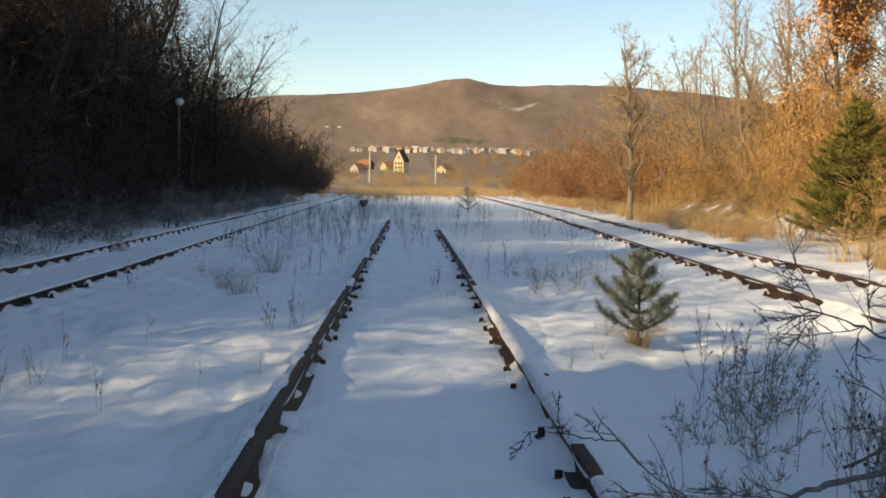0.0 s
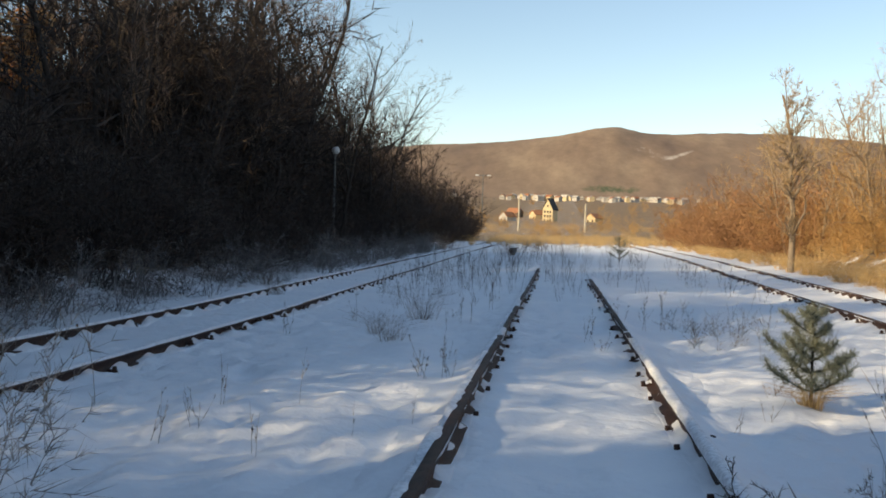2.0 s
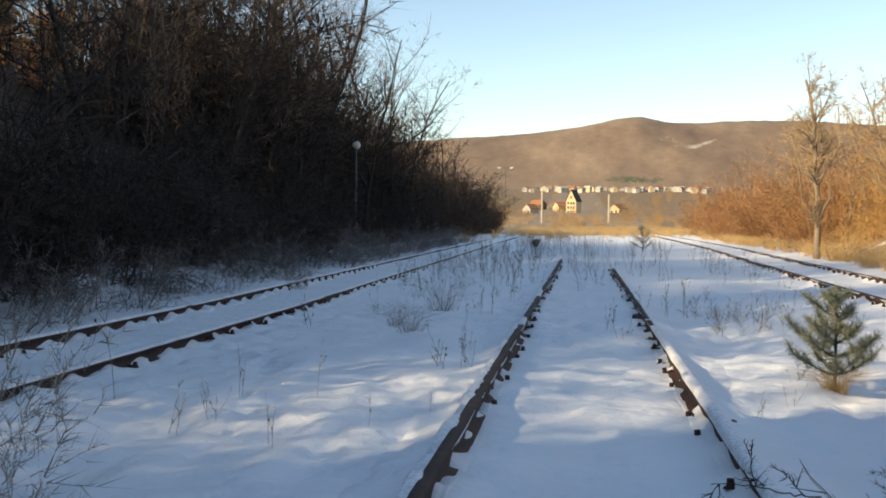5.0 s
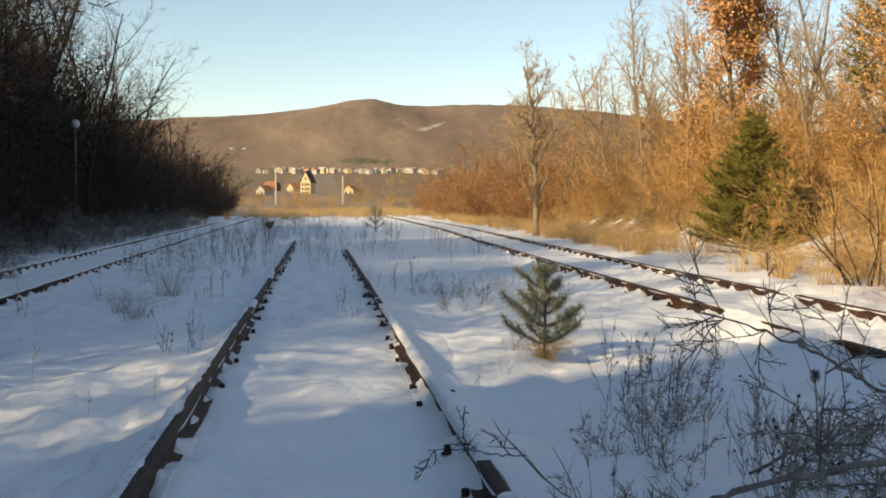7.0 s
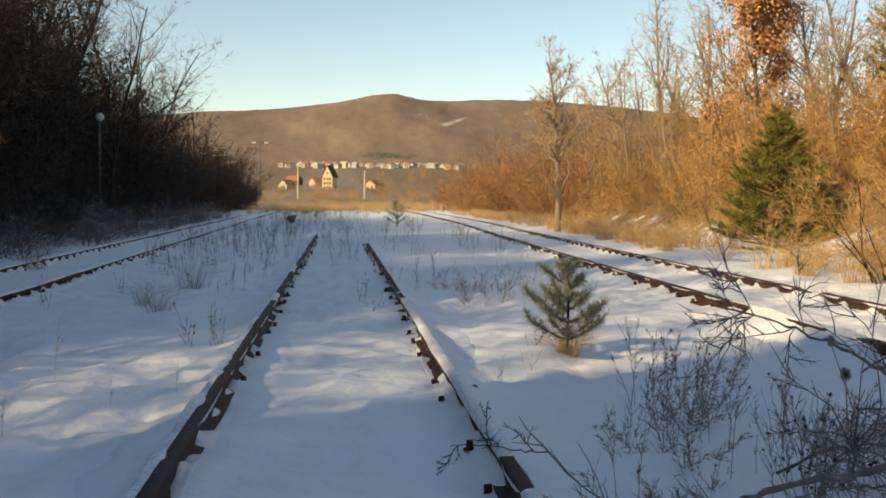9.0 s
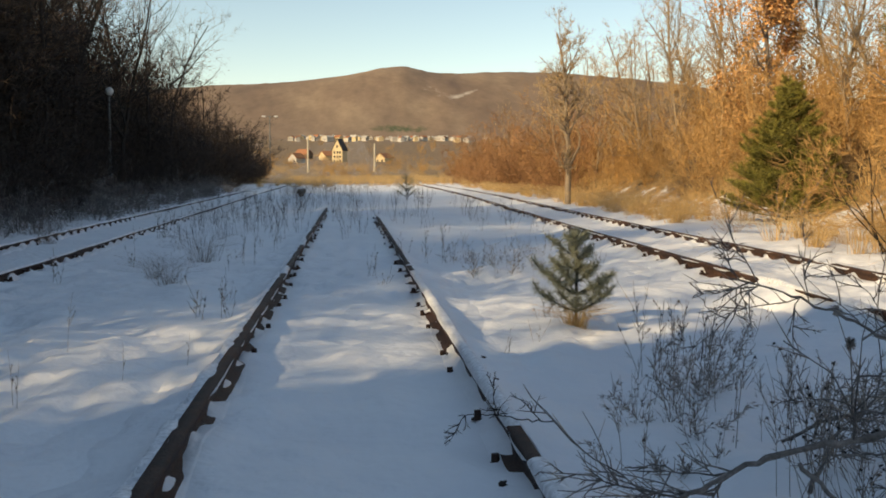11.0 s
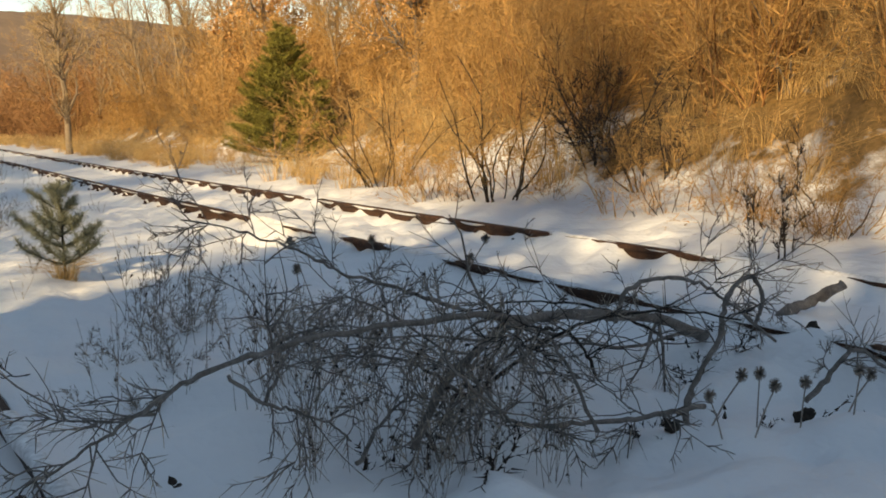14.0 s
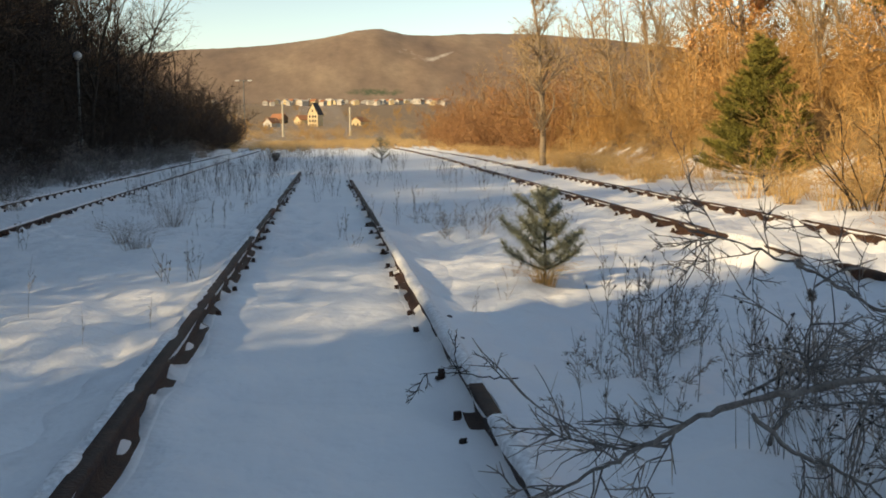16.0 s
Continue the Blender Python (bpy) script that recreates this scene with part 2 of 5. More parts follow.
def grow(rng, segs, twigs, p, d, length, r, level, spec):
    """One branch, its side branches and its finest twigs. spec: per level (pieces, wobble, lift, side branches, spread, ratio, bare)."""
    pieces, wob, lift, kids, spread, ratio, bare = spec["levels"][level]
    last = level == len(spec["levels"]) - 1
    step = length / pieces
    tip = r * spec.get("taper", 0.3)
    for i in range(pieces):
        d = d + rng.normal(size=3) * wob
        d[2] += lift
        d = d / np.linalg.norm(d)
        q = p + d * step
        ra, rb = r + (tip - r) * i / pieces, r + (tip - r) * (i + 1) / pieces
        segs.append((*p, *q, ra, rb))
        if (i + 1) / pieces > bare:
            for _ in range(rng.poisson(kids / pieces / max(1 - bare, 0.2))):
                at = p + (q - p) * rng.random()
                ax = np.cross(d, rng.normal(size=3))
                ax /= np.linalg.norm(ax)
                ang = spread * (0.7 + 0.6 * rng.random())
                kd = d * math.cos(ang) + ax * math.sin(ang)
                kl = length * ratio * (0.6 + 0.8 * rng.random()) * (1.15 - 0.6 * (i + 1) / pieces)
                if last:
                    kl = min(kl, spec["twig"] * 2)
                    b = at + kd * kl + np.array((0, 0, spec.get("droop", 0.0) * kl))
                    twigs.append((*at, *b, spec["twig_w"]))
                else:
                    grow(rng, segs, twigs, at, kd, kl, max(rb * 0.6, 0.003), level + 1, spec)
        p = q


# ---------------------------------------------------------------- ground
def lerp(x, pts):
    return np.interp(x, [a for a, _ in pts], [b for _, b in pts])


RIGHT_LINE = [(-40, 4.1), (5, 4.12), (12, 4.28), (20, 4.55), (30, 4.98), (50, 5.9), (75, 6.5), (110, 7.0), (200, 8.0)]
LEFT_LINE = [(-40, -4.3), (15, -4.3), (22, -4.5), (37, -4.85), (62, -5.5), (110, -6.5), (200, -8.5)]
BED = [(-9.5, 0.02), (-7, -0.06), (-5, -0.10), (-3.2, -0.06), (-1.6, 0.015), (0, 0.0), (1.6, 0.015), (3.2, 0.04), (4.9, 0.075), (6.6, 0.10), (7.6, 0.16)]


def hash_noise(x, y, seed=0):
    """Smooth value noise on the unit grid."""
    def h(a, b):
        n = np.sin(a * 127.1 + b * 311.7 + seed * 74.7) * 43758.5453
        return n - np.floor(n)
    x0, y0 = np.floor(x), np.floor(y)
    fx, fy = x - x0, y - y0
    fx, fy = fx * fx * (3 - 2 * fx), fy * fy * (3 - 2 * fy)
    a = h(x0, y0) * (1 - fx) + h(x0 + 1, y0) * fx
    b = h(x0, y0 + 1) * (1 - fx) + h(x0 + 1, y0 + 1) * fx
    return a * (1 - fy) + b * fy - 0.5


def smooth01(t):
    t = np.clip(t, 0, 1)
    return t * t * (3 - 2 * t)


def bank_left(y):
    return lerp(y, [(-30, -8.2), (4, -8.0), (12, -7.4), (30, -7.7), (60, -8.5), (130, -9.5)])


def bank_right(y):
    return lerp(y, [(-30, 7.4), (10, 7.4), (16, 8.4), (22, 9.5), (37, 9.4), (70, 10.5), (130, 13.0)])


def terrain(x, y):
    """Large form of the ground: the flat yard between a wooded slope and a shrubby bank. An unseen hill is added on the
    left.
    """
    x, y = np.asarray(x, float), np.asarray(y, float)
    z = lerp(x, BED)
    ul = np.maximum(bank_left(y) - x, 0)
    ur = np.maximum(x - bank_right(y), 0)
    along_l = 1 - smooth01((y - 80) / 90)
    along_r = 1 - 0.75 * smooth01((y - 15) / 60)
    along_r = along_r * (1 - smooth01((y - 110) / 60))
    # lane runs along the sunbeams; steep and rise lift unseen ground to shade the yard
    lane = y - 0.65 * x
    steep = smooth01((7.7 - lane) / 1.4)
    rise = smooth01((lane - 9.7) / 1.6) * (1 - smooth01((y - 60) / 40)) * (1 + 2.0 * smooth01((-1.33 * x - 4 - y) / 5) * (1 - np.exp(-((lane - 38.5) / 2.6) ** 4)))
    z = z + np.minimum(ul * (0.42 + 0.71 * steep + 0.18 * rise), 6.0 + 8.0 * steep + 1.8 * rise) * along_l * smooth01(ul / 3)
    z = z + np.minimum(ur * 0.48, 4.5 + ur * 0.10) * along_r * smooth01(ur / 2.5)
    z = z + hash_noise(x * 0.25, y * 0.25, 3) * 0.5 * smooth01((ul + ur) / 4)
    return z


def ground_z(x, y):
    """Ground with the unevenness of the snow."""
    x, y = np.asarray(x, float), np.asarray(y, float)
    z = terrain(x, y)
    near = np.exp(-np.maximum(np.hypot(x, y - 6) - 14, 0) / 12)
    rel = np.minimum(np.abs(x), np.abs(x - lerp(y, RIGHT_LINE) - 0.75))
    z = z + (hash_noise(x * 1.3, y * 1.3, 1) * 0.05 + hash_noise(x * 3.1, y * 3.1, 2) * 0.022) * near * smooth01((rel - 0.3) / 0.8)
    heap = np.exp(-(((x - 2.9) / 2.0) ** 2 + ((y - 3.3) / 1.9) ** 2) ** 2)
    z = z + heap * (hash_noise(x * 2.6, y * 2.6, 21) * 0.17 + hash_noise(x * 6.5, y * 6.5, 22) * 0.09 + 0.02)
    z = z + (hash_noise(x * 2.2 + 5, y * 2.2, 7) * 0.045 + hash_noise(x * 4.6, y * 4.6, 8) * 0.06) * near
    # old footprints, softened by wind, denser where the sun has settled the snow
    tread = smooth01((hash_noise(x * 0.7, y * 0.7, 31) + 0.25) / 0.5) * smooth01((y - 4.5) / 2.5)
    pits = np.minimum(hash_noise(x * 5.2 + y * 1.1, y * 3.4, 32), 0.05) + 0.9 * np.minimum(hash_noise(x * 8.5, y * 6.0, 33), 0.1)
    z = z + pits * 0.10 * tread * near
    return z


def spaced(edges):
    out = []
    for a, b, step in edges:
        out.extend(np.arange(a, b - 1e-6, step))
    return np.array(out)


gx = spaced([(-4500, -600, 390), (-600, -120, 60), (-120, -40, 8), (-40, -14, 1.5), (-14, -5, 0.5), (-5, 7, 0.075), (7, 16, 0.35), (16, 40, 1.5), (40, 120, 8), (120, 600, 60), (600, 4501, 390)])
gy = spaced([(-900, -100, 100), (-100, -20, 8), (-20, 1, 1.0), (1, 16, 0.08), (16, 40, 0.5), (40, 140, 2.5), (140, 400, 20), (400, 4501, 250)])
GX, GY = np.meshgrid(gx, gy)
GZ = ground_z(GX, GY)
# a gentle rise to the village at the foot of the mountain
GZ = GZ + smooth01((GY - 130) / 150) * 2.2 + smooth01((GY - 350) / 900) * 38
V = np.stack([GX, GY, GZ], -1).reshape(-1, 3)
ny, nx = GX.shape
idx = np.arange(nx * ny).reshape(ny, nx)
Q = np.stack([idx[:-1, :-1], idx[:-1, 1:], idx[1:, 1:], idx[1:, :-1]], -1).reshape(-1, 4)
ground = np_part("ground", V, Q, M_GROUND, None, smooth=True)
tagged(ground, "uneven thin snow over an abandoned railway yard", "ground", kind="structure")
up_l = np.maximum(bank_left(GY) - GX, 0)
up_r = np.maximum(GX - bank_right(GY), 0)
bare = 0.16 + 0.47 * smooth01(up_r / 2.4) + 0.85 * smooth01((up_l - 0.5) / 1.8) * (GY < 140) + 0.37 * smooth01((GY - 95) / 40) + 0.2 * smooth01((np.abs(GX) - 20) / 30)
bare = bare - 0.12 * (np.hypot(GX, GY - 6) < 3)
for px, py, k in ((9.0, 12.4, 0.36), (8.6, 7.6, 0.08)):
    bare = bare - k * np.exp(-((GX - px) / 1.3) ** 2 - ((GY - py) / 1.6) ** 2)
at = ground.data.attributes.new("litter", 'FLOAT', 'POINT')
at.data.foreach_set("value", (smooth01((up_l - 0.4) / 1.4) * (1 - smooth01((GY - 110) / 30))).ravel().astype(np.float32))
at = ground.data.attributes.new("bare", 'FLOAT', 'POINT')
at.data.foreach_set("value", bare.ravel().astype(np.float32))


# ---------------------------------------------------------------- mountain
def ridge(az):
    """Elevation of the skyline in degrees against bearing, degrees right of the line of the tracks."""
    return lerp(az, [(-40, 3.0), (-24, 3.3), (-14, 4.0), (-7.6, 4.65), (-5.5, 4.75), (-2.5, 5.0), (0.4, 5.4), (1.8, 5.75), (3.2, 5.82), (4.6, 5.5), (6, 5.45), (9, 5.55), (12, 5.45), (16, 5.1), (24, 4.0), (40, 3.2)])


n_az, n_d = 300, 110
AZ, DD = np.meshgrid(np.linspace(-42, 42, n_az), np.linspace(0, 1, n_d))
dist = 1250 + 2000 * DD
gul = hash_noise(AZ * 0.30 + DD * 0.6, DD * 0.5, 11) * 0.16 + hash_noise(AZ * 0.8 - DD * 0.8, DD * 0.7, 12) * 0.05
crest = np.tan(np.radians(ridge(AZ) + 0.05 * hash_noise(AZ * 3, AZ * 0, 14))) * 3050
shape = smooth01(DD / 0.92) ** 0.9
hz = 30 + (crest - 30) * np.clip(shape - gul * (1 - shape) * shape * 1.3, -0.05, 1) - np.maximum(DD - 0.93, 0) * 900
V = np.stack([np.sin(np.radians(AZ)) * dist, np.cos(np.radians(AZ)) * dist, hz], -1).reshape(-1, 3)
idx = np.arange(n_az * n_d).reshape(n_d, n_az)
Q = np.stack([idx[:-1, :-1], idx[:-1, 1:], idx[1:, 1:], idx[1:, :-1]], -1).reshape(-1, 4)
mountain = np_part("backdrop_mountain", V, Q, M_HILL, None, smooth=True)
tagged(mountain, "long bare-wooded brown mountain ridge in low sunlight", "mountain", kind="structure")
el = np.degrees(np.arctan2(hz, dist))
clearing = np.exp(-(((AZ - 4.8) / 1.9) ** 2 + ((el - 4.7 + (AZ - 4.6) * 0.3) / 0.4) ** 2)) * 0.95 + np.exp(-(((AZ - 6.8) / 0.8) ** 2 + ((el - 4.6 - (AZ - 6.8) * 0.35) / 0.16) ** 2)) * 1.1
conifer = np.exp(-(((AZ - 3.0) / 3.0) ** 2 + ((el - 2.55) / 0.35) ** 2))
for nm, val in (("clearing", clearing), ("conifer", conifer)):
    at = mountain.data.attributes.new(nm, 'FLOAT', 'POINT')
    at.data.foreach_set("value", val.ravel().astype(np.float32))


# ---------------------------------------------------------------- tracks
PROFILE = [(-0.062, 0.0), (-0.062, 0.012), (-0.012, 0.026), (-0.009, 0.10), (-0.034, 0.108), (-0.035, 0.138), (-0.028, 0.146),
           (0.028, 0.146), (0.035, 0.138), (0.034, 0.108), (0.009, 0.10), (0.012, 0.026), (0.062, 0.012), (0.062, 0.0)]
MID_LINE = [(-40, -0.75), (200, -0.75)]
SLEEPER = 0.66


def along(y0, y1):
    """Steps along a track: fine near the eye, coarse far off."""
    if y1 < 60:
        return np.concatenate([np.arange(y0, 30, 0.055), np.arange(30, y1 + 0.1, 0.3)])
    return np.concatenate([np.arange(y0, 30, 0.055), np.arange(30, 60, 0.3), np.arange(60, y1 + 0.1, 2.0)])


def sheet(ys, lat, hgt, line, off):
    """A strip of cross-sections: lat and hgt are (steps, points) arrays."""
    n, k = lat.shape
    V = np.stack([lerp(ys, line)[:, None] + off + lat, np.repeat(ys[:, None], k, 1), hgt], -1).reshape(-1, 3)
    idx = np.arange(n * k).reshape(n, k)
    Q = np.stack([idx[:-1, :-1], idx[1:, :-1], idx[1:, 1:], idx[:-1, 1:]], -1).reshape(-1, 4)
    return V, Q


def wave(y, f, seed):
    return hash_noise(y * f, y * 0 + seed * 3.7, seed) * 2


def rail_mesh(line, off, top, y1, seed):
    ys = np.concatenate([np.arange(-12, min(40, y1), 0.3), np.arange(40, y1 + 0.1, 2.0)])
    prof = np.array(PROFILE)
    prof = prof - np.array((0, 0.146))
    prof = np.vstack([prof, prof[:1]])
    lat = np.repeat(prof[None, :, 0], len(ys), 0) + (wave(ys, 1.7, seed) * 0.003)[:, None]
    hgt = top + np.repeat(prof[None, :, 1], len(ys), 0) + (wave(ys, 0.9, seed + 1) * 0.003)[:, None]
    return sheet(ys, lat, hgt, line, off)


def drift(line, off, side, base, height, width, y1, seed):
    """Snow banked against one side of a rail: height(y) at the rail, falling to the ground over width."""
    ys = along(-12, y1)
    s = np.array((0.0, 0.08, 0.18, 0.3, 0.45, 0.62, 0.8, 1.0))
    h = height(ys)
    fall = (1 - s[None]) ** 2.1
    rough = hash_noise(ys[:, None] * 9, s[None] * 5 + seed, seed) * 0.012
    lat = side * (0.012 + s[None] * (width * (1 + 0.3 * wave(ys, 2.1, seed))[:, None]))
    z0 = ground_z(lerp(ys, line)[:, None] + off + lat, np.repeat(ys[:, None], len(s), 1))
    hgt = np.maximum(z0 + (h[:, None] - z0) * fall + rough, z0 - 0.0) - 0.035 * (s[None] > 0.95)
    return sheet(ys, lat, hgt, line, off)


def cap(line, off, top, thick, y1, seed):
    """Snow lying on a rail head; where thick(y) is below nothing the head is bare."""
    ys = along(-12, y1)
    a = np.linspace(0, np.pi, 7)
    t = thick(ys)
    w = 0.036 + 0.012 * wave(ys, 3.0, seed) + 0.01 * np.clip(t / 0.03, 0, 1)
    lat = -np.cos(a)[None] * w[:, None]
    hgt = top - 0.012 + np.sin(a)[None] * 0 + np.maximum(t, -0.02)[:, None] * np.sin(a)[None] ** 0.6 + np.where(t > 0, 0.012, -0.02)[:, None] * np.sin(a)[None] ** 0.4
    return sheet(ys, lat, hgt, line, off)


def scallops(ys, phase, sharp=1.0):
    return (0.5 + 0.5 * np.cos(2 * np.pi * (ys / SLEEPER + phase))) ** sharp


def clip_mesh():
    """A sleeper plate with a coach screw and a clamp, only the upper part clear of the snow."""
    bm = bmesh.new()
    bmesh.ops.create_cone(bm, cap_ends=True, segments=6, radius1=0.024, radius2=0.02, depth=0.05, matrix=pose(0, 0, 0.02))
    bmesh.ops.create_cone(bm, cap_ends=True, segments=8, radius1=0.034, radius2=0.028, depth=0.014, matrix=pose(0.004, 0, -0.004))
    c = bmesh.ops.create_cube(bm, size=1, matrix=pose(-0.04, 0.005, -0.004, 0, 14, 0) @ Matrix.Diagonal((0.07, 0.055, 0.022, 1)))
    bmesh.ops.bevel(bm, geom=list({e for v in c["verts"] for e in v.link_edges}), offset=0.005, segments=1, affect='EDGES')
    me = bpy.data.meshes.new("rail_clip")
    bm.to_mesh(me)
    bm.free()
    me.materials.append(M_RUST_DARK)
    me.transform(Matrix.Diagonal((0.95, 0.95, 0.9, 1)))
    return me


CLIP = clip_mesh()
rng = np.random.default_rng(5)
tracks = {}
for nm, line, gauge, top, y1, lab in (
        ("middle", MID_LINE, 1.5, 0.13, 150, "rusty disused railway track half buried in trodden snow"),
        ("right", RIGHT_LINE, 1.5, 0.21, 160, "rusty railway track with snow covering stretches of both rails"),
        ("left", LEFT_LINE, -1.5, 0.03, 130, "dark rusty railway track with scalloped snow along the rails")):
    track = empty("railway_track", pose(0, 0, 0), lab, "railway track", "tracks of the yard")
    tracks[nm] = track
    for k, off in enumerate((0.0, gauge)):
        V, Q = rail_mesh(line, off, top, ((35, 28.5)[k] if nm == "middle" else y1), 3 + k)
        np_part("rail", V, Q, M_RUST if nm == "right" else M_RUST_DARK, track, smooth=False)
        # clips on both sides of the rail, some hidden by snow
        for side in (-1, 1):
            for i in range(-2, 46):
                y = i * SLEEPER + 0.25
                if rng.random() < (0.42 if nm == "middle" else 0.5):
                    continue
                x = float(lerp(y, line)) + off + side * (0.088 + rng.normal() * 0.008)
                z = float(ground_z(x, y)) + rng.uniform(-0.014, 0.012) + (0.006 if nm == "middle" else 0.025)
                ob = new("rail_clip", CLIP)
                ob.matrix_basis = pose(x, y + rng.normal() * 0.02, z, rng.normal() * 6, rng.normal() * 6, (180 if side < 0 else 0) + rng.normal() * 10)
                ob.parent = track

# snow banked along the rails: (line, offset, side away from the eye, side towards it)
def bank(line, off, side, fn, width, y1, seed, label):
    V, Q = drift(line, off, side, 0, fn, width, y1, seed)
    tagged(np_part("snow_drift", V, Q, M_GROUND, None, smooth=True), label, "snow", kind="stuff")


DRIFT_LABEL = "soft snow banked against a rusty rail"
bank(MID_LINE, 0.0, -1, lambda y: np.minimum(0.116 + 0.03 * wave(y, 1.9, 1) + 0.034 * wave(y, 6, 2) + 0.02 * wave(y, 13, 41), 0.127), 0.5, 36, 1, DRIFT_LABEL)
bank(MID_LINE, 0.0, 1, lambda y: -0.02 + 0.025 * wave(y, 1.3, 3) + 0.05 * scallops(y, 0.1, 3) * (wave(y, 0.8, 4) > -0.2), 0.10, 36, 2, DRIFT_LABEL)
bank(MID_LINE, 1.5, 1, lambda y: 0.135 + 0.02 * wave(y, 1.4, 5) - 0.10 * np.exp(-((y - 4.62) / 0.3) ** 4), 0.5, 30, 3, DRIFT_LABEL)
bank(MID_LINE, 1.5, -1, lambda y: -0.01 + 0.07 * wave(y, 1.5, 6) + 0.05 * scallops(y, 0.45, 2) * (y < 13) - 0.02 * (y > 13) - 0.10 * np.exp(-((y - 4.6) / 0.33) ** 4), 0.12, 30, 4, DRIFT_LABEL)
cut_r = lambda y: 0.075 * smooth01((13.3 - y) / 1.0) + 0.06 * smooth01((9.5 - y) / 3)
bank(RIGHT_LINE, 0.0, 1, lambda y: 0.19 + 0.02 * wave(y, 1.5, 7), 0.3, 160, 5, DRIFT_LABEL)
bank(RIGHT_LINE, 0.0, -1, lambda y: np.minimum(0.10 + 0.05 * scallops(y, 0.3, 4) + 0.38 * cut_r(y) + 0.17 * wave(y, 1.3, 8) * (y < 13.5) + 0.03 * wave(y, 5, 43), 0.225 + 0.01 * wave(y, 3, 44)), 0.45, 160, 6, DRIFT_LABEL)
bank(RIGHT_LINE, 1.5, 1, lambda y: 0.20 + 0.02 * wave(y, 1.5, 9), 0.3, 160, 7, DRIFT_LABEL)
gap_far = lambda y: 0.085 * np.exp(-((y - 12.35) / 0.42) ** 4) + 0.03 * smooth01((8.3 - y) / 0.8)
bank(RIGHT_LINE, 1.5, -1, lambda y: np.minimum(0.10 + 0.06 * scallops(y, 0.6, 4) + gap_far(y) + (0.05 + 0.10 * wave(y, 1.2, 10) + 0.03 * wave(y, 5, 45)) * smooth01((9.3 - y) / 0.6), 0.222 + 0.01 * wave(y, 3, 46)), 0.35, 160, 8, DRIFT_LABEL)
for off in (0.0, -1.5):
    bank(LEFT_LINE, off, -1, lambda y: 0.022 + 0.012 * wave(y, 1.5, 11), 0.3, 130, 9, DRIFT_LABEL)
    bank(LEFT_LINE, off, 1, lambda y: -0.10 + 0.095 * scallops(y, 0.2 + off, 1.3) * (0.8 + 0.4 * wave(y, 0.5, 12)) + 0.03 * smooth01((y - 17) / 2), 0.15, 130, 10, DRIFT_LABEL)

# caps of snow on the rail heads
caps = [
    cap(MID_LINE, -0.052, 0.125, lambda y: 0.002 + 0.010 * wave(y, 4.2, 47) + 0.008 * wave(y, 10, 48), 36, 7),
    cap(MID_LINE, 0.0, 0.13, lambda y: 0.02 * wave(y, 0.7, 13) - 0.004 + 0.05 * np.exp(-((y - 12.4) / 0.35) ** 4) - 0.05 * (y < 11.5) - 0.03 * (y > 30) + 0.07 * smooth01((y - 32.5) / 2), 36, 1),
    cap(MID_LINE, 1.5, 0.13, lambda y: 0.028 + 0.012 * wave(y, 1.2, 14) - 0.12 * np.exp(-((y - 4.66) / 0.26) ** 6) - 0.045 * smooth01((y - 11.8) / 0.8) + 0.015 * wave(y, 3, 15) + 0.07 * smooth01((y - 26.5) / 2), 30, 2),
    cap(RIGHT_LINE, 0.0, 0.21, lambda y: -0.006 + 0.010 * smooth01((13.2 - y) / 0.5) + 0.03 * wave(y, 1.3, 8) * (y < 13) + 0.012 * wave(y, 0.5, 17), 160, 3),
    cap(RIGHT_LINE, 1.5, 0.21, lambda y: -0.010 + 0.25 * gap_far(y) + (0.006 + 0.02 * wave(y, 1.2, 10)) * smooth01((9.2 - y) / 0.6) + 0.012 * wave(y, 0.6, 19), 160, 4),
    cap(LEFT_LINE, 0.0, 0.03, lambda y: 0.016 + 0.008 * wave(y, 1.1, 20), 130, 5),
    cap(LEFT_LINE, -1.5, 0.03, lambda y: 0.016 + 0.008 * wave(y, 1.1, 21), 130, 6),
]
for V, Q in caps:
    tagged(np_part("snow_cap", V, Q, M_SNOW, None, smooth=True), "thin uneven snow lying along a rail head", "snow", kind="stuff")


# ---------------------------------------------------------------- woody plants
SHRUB = dict(levels=[(6, 0.13, 0.0, 9, 0.65, 0.46, 0.12), (4, 0.2, 0.02, 11, 0.85, 0.5, 0.0)], twig=0.24, twig_w=0.011, taper=0.25)
SAPLING = dict(levels=[(8, 0.05, 0.04, 12, 0.6, 0.22, 0.35), (3, 0.14, 0.06, 8, 0.6, 0.5, 0.0)], twig=0.2, twig_w=0.0075, taper=0.25)
TREE = dict(levels=[(9, 0.07, 0.03, 11, 0.75, 0.45, 0.25), (5, 0.16, 0.05, 8, 0.75, 0.5, 0.1), (4, 0.2, 0.03, 9, 0.7, 0.5, 0.0)], twig=0.30, twig_w=0.010, taper=0.2)
TANGLE = dict(levels=[(7, 0.22, -0.03, 6, 0.7, 0.5, 0.1), (4, 0.25, -0.02, 7, 0.8, 0.45, 0.0)], twig=0.16, twig_w=0.006, taper=0.3)


def split_fine(segs, tw, sides, g, limit=0.0075):
    """Stems as tubes; what is thinner than a pencil as fine strips with the twigs."""
    S = np.array(segs).reshape(-1, 8)
    thick = S[:, 6] >= limit
    thin = S[~thick]
    B = [np.array(tw).reshape(-1, 7), np.hstack([thin[:, :6], thin[:, 6:7] * 2.0])]
    return tubes(S[thick], sides), slivers(np.concatenate(B), g)


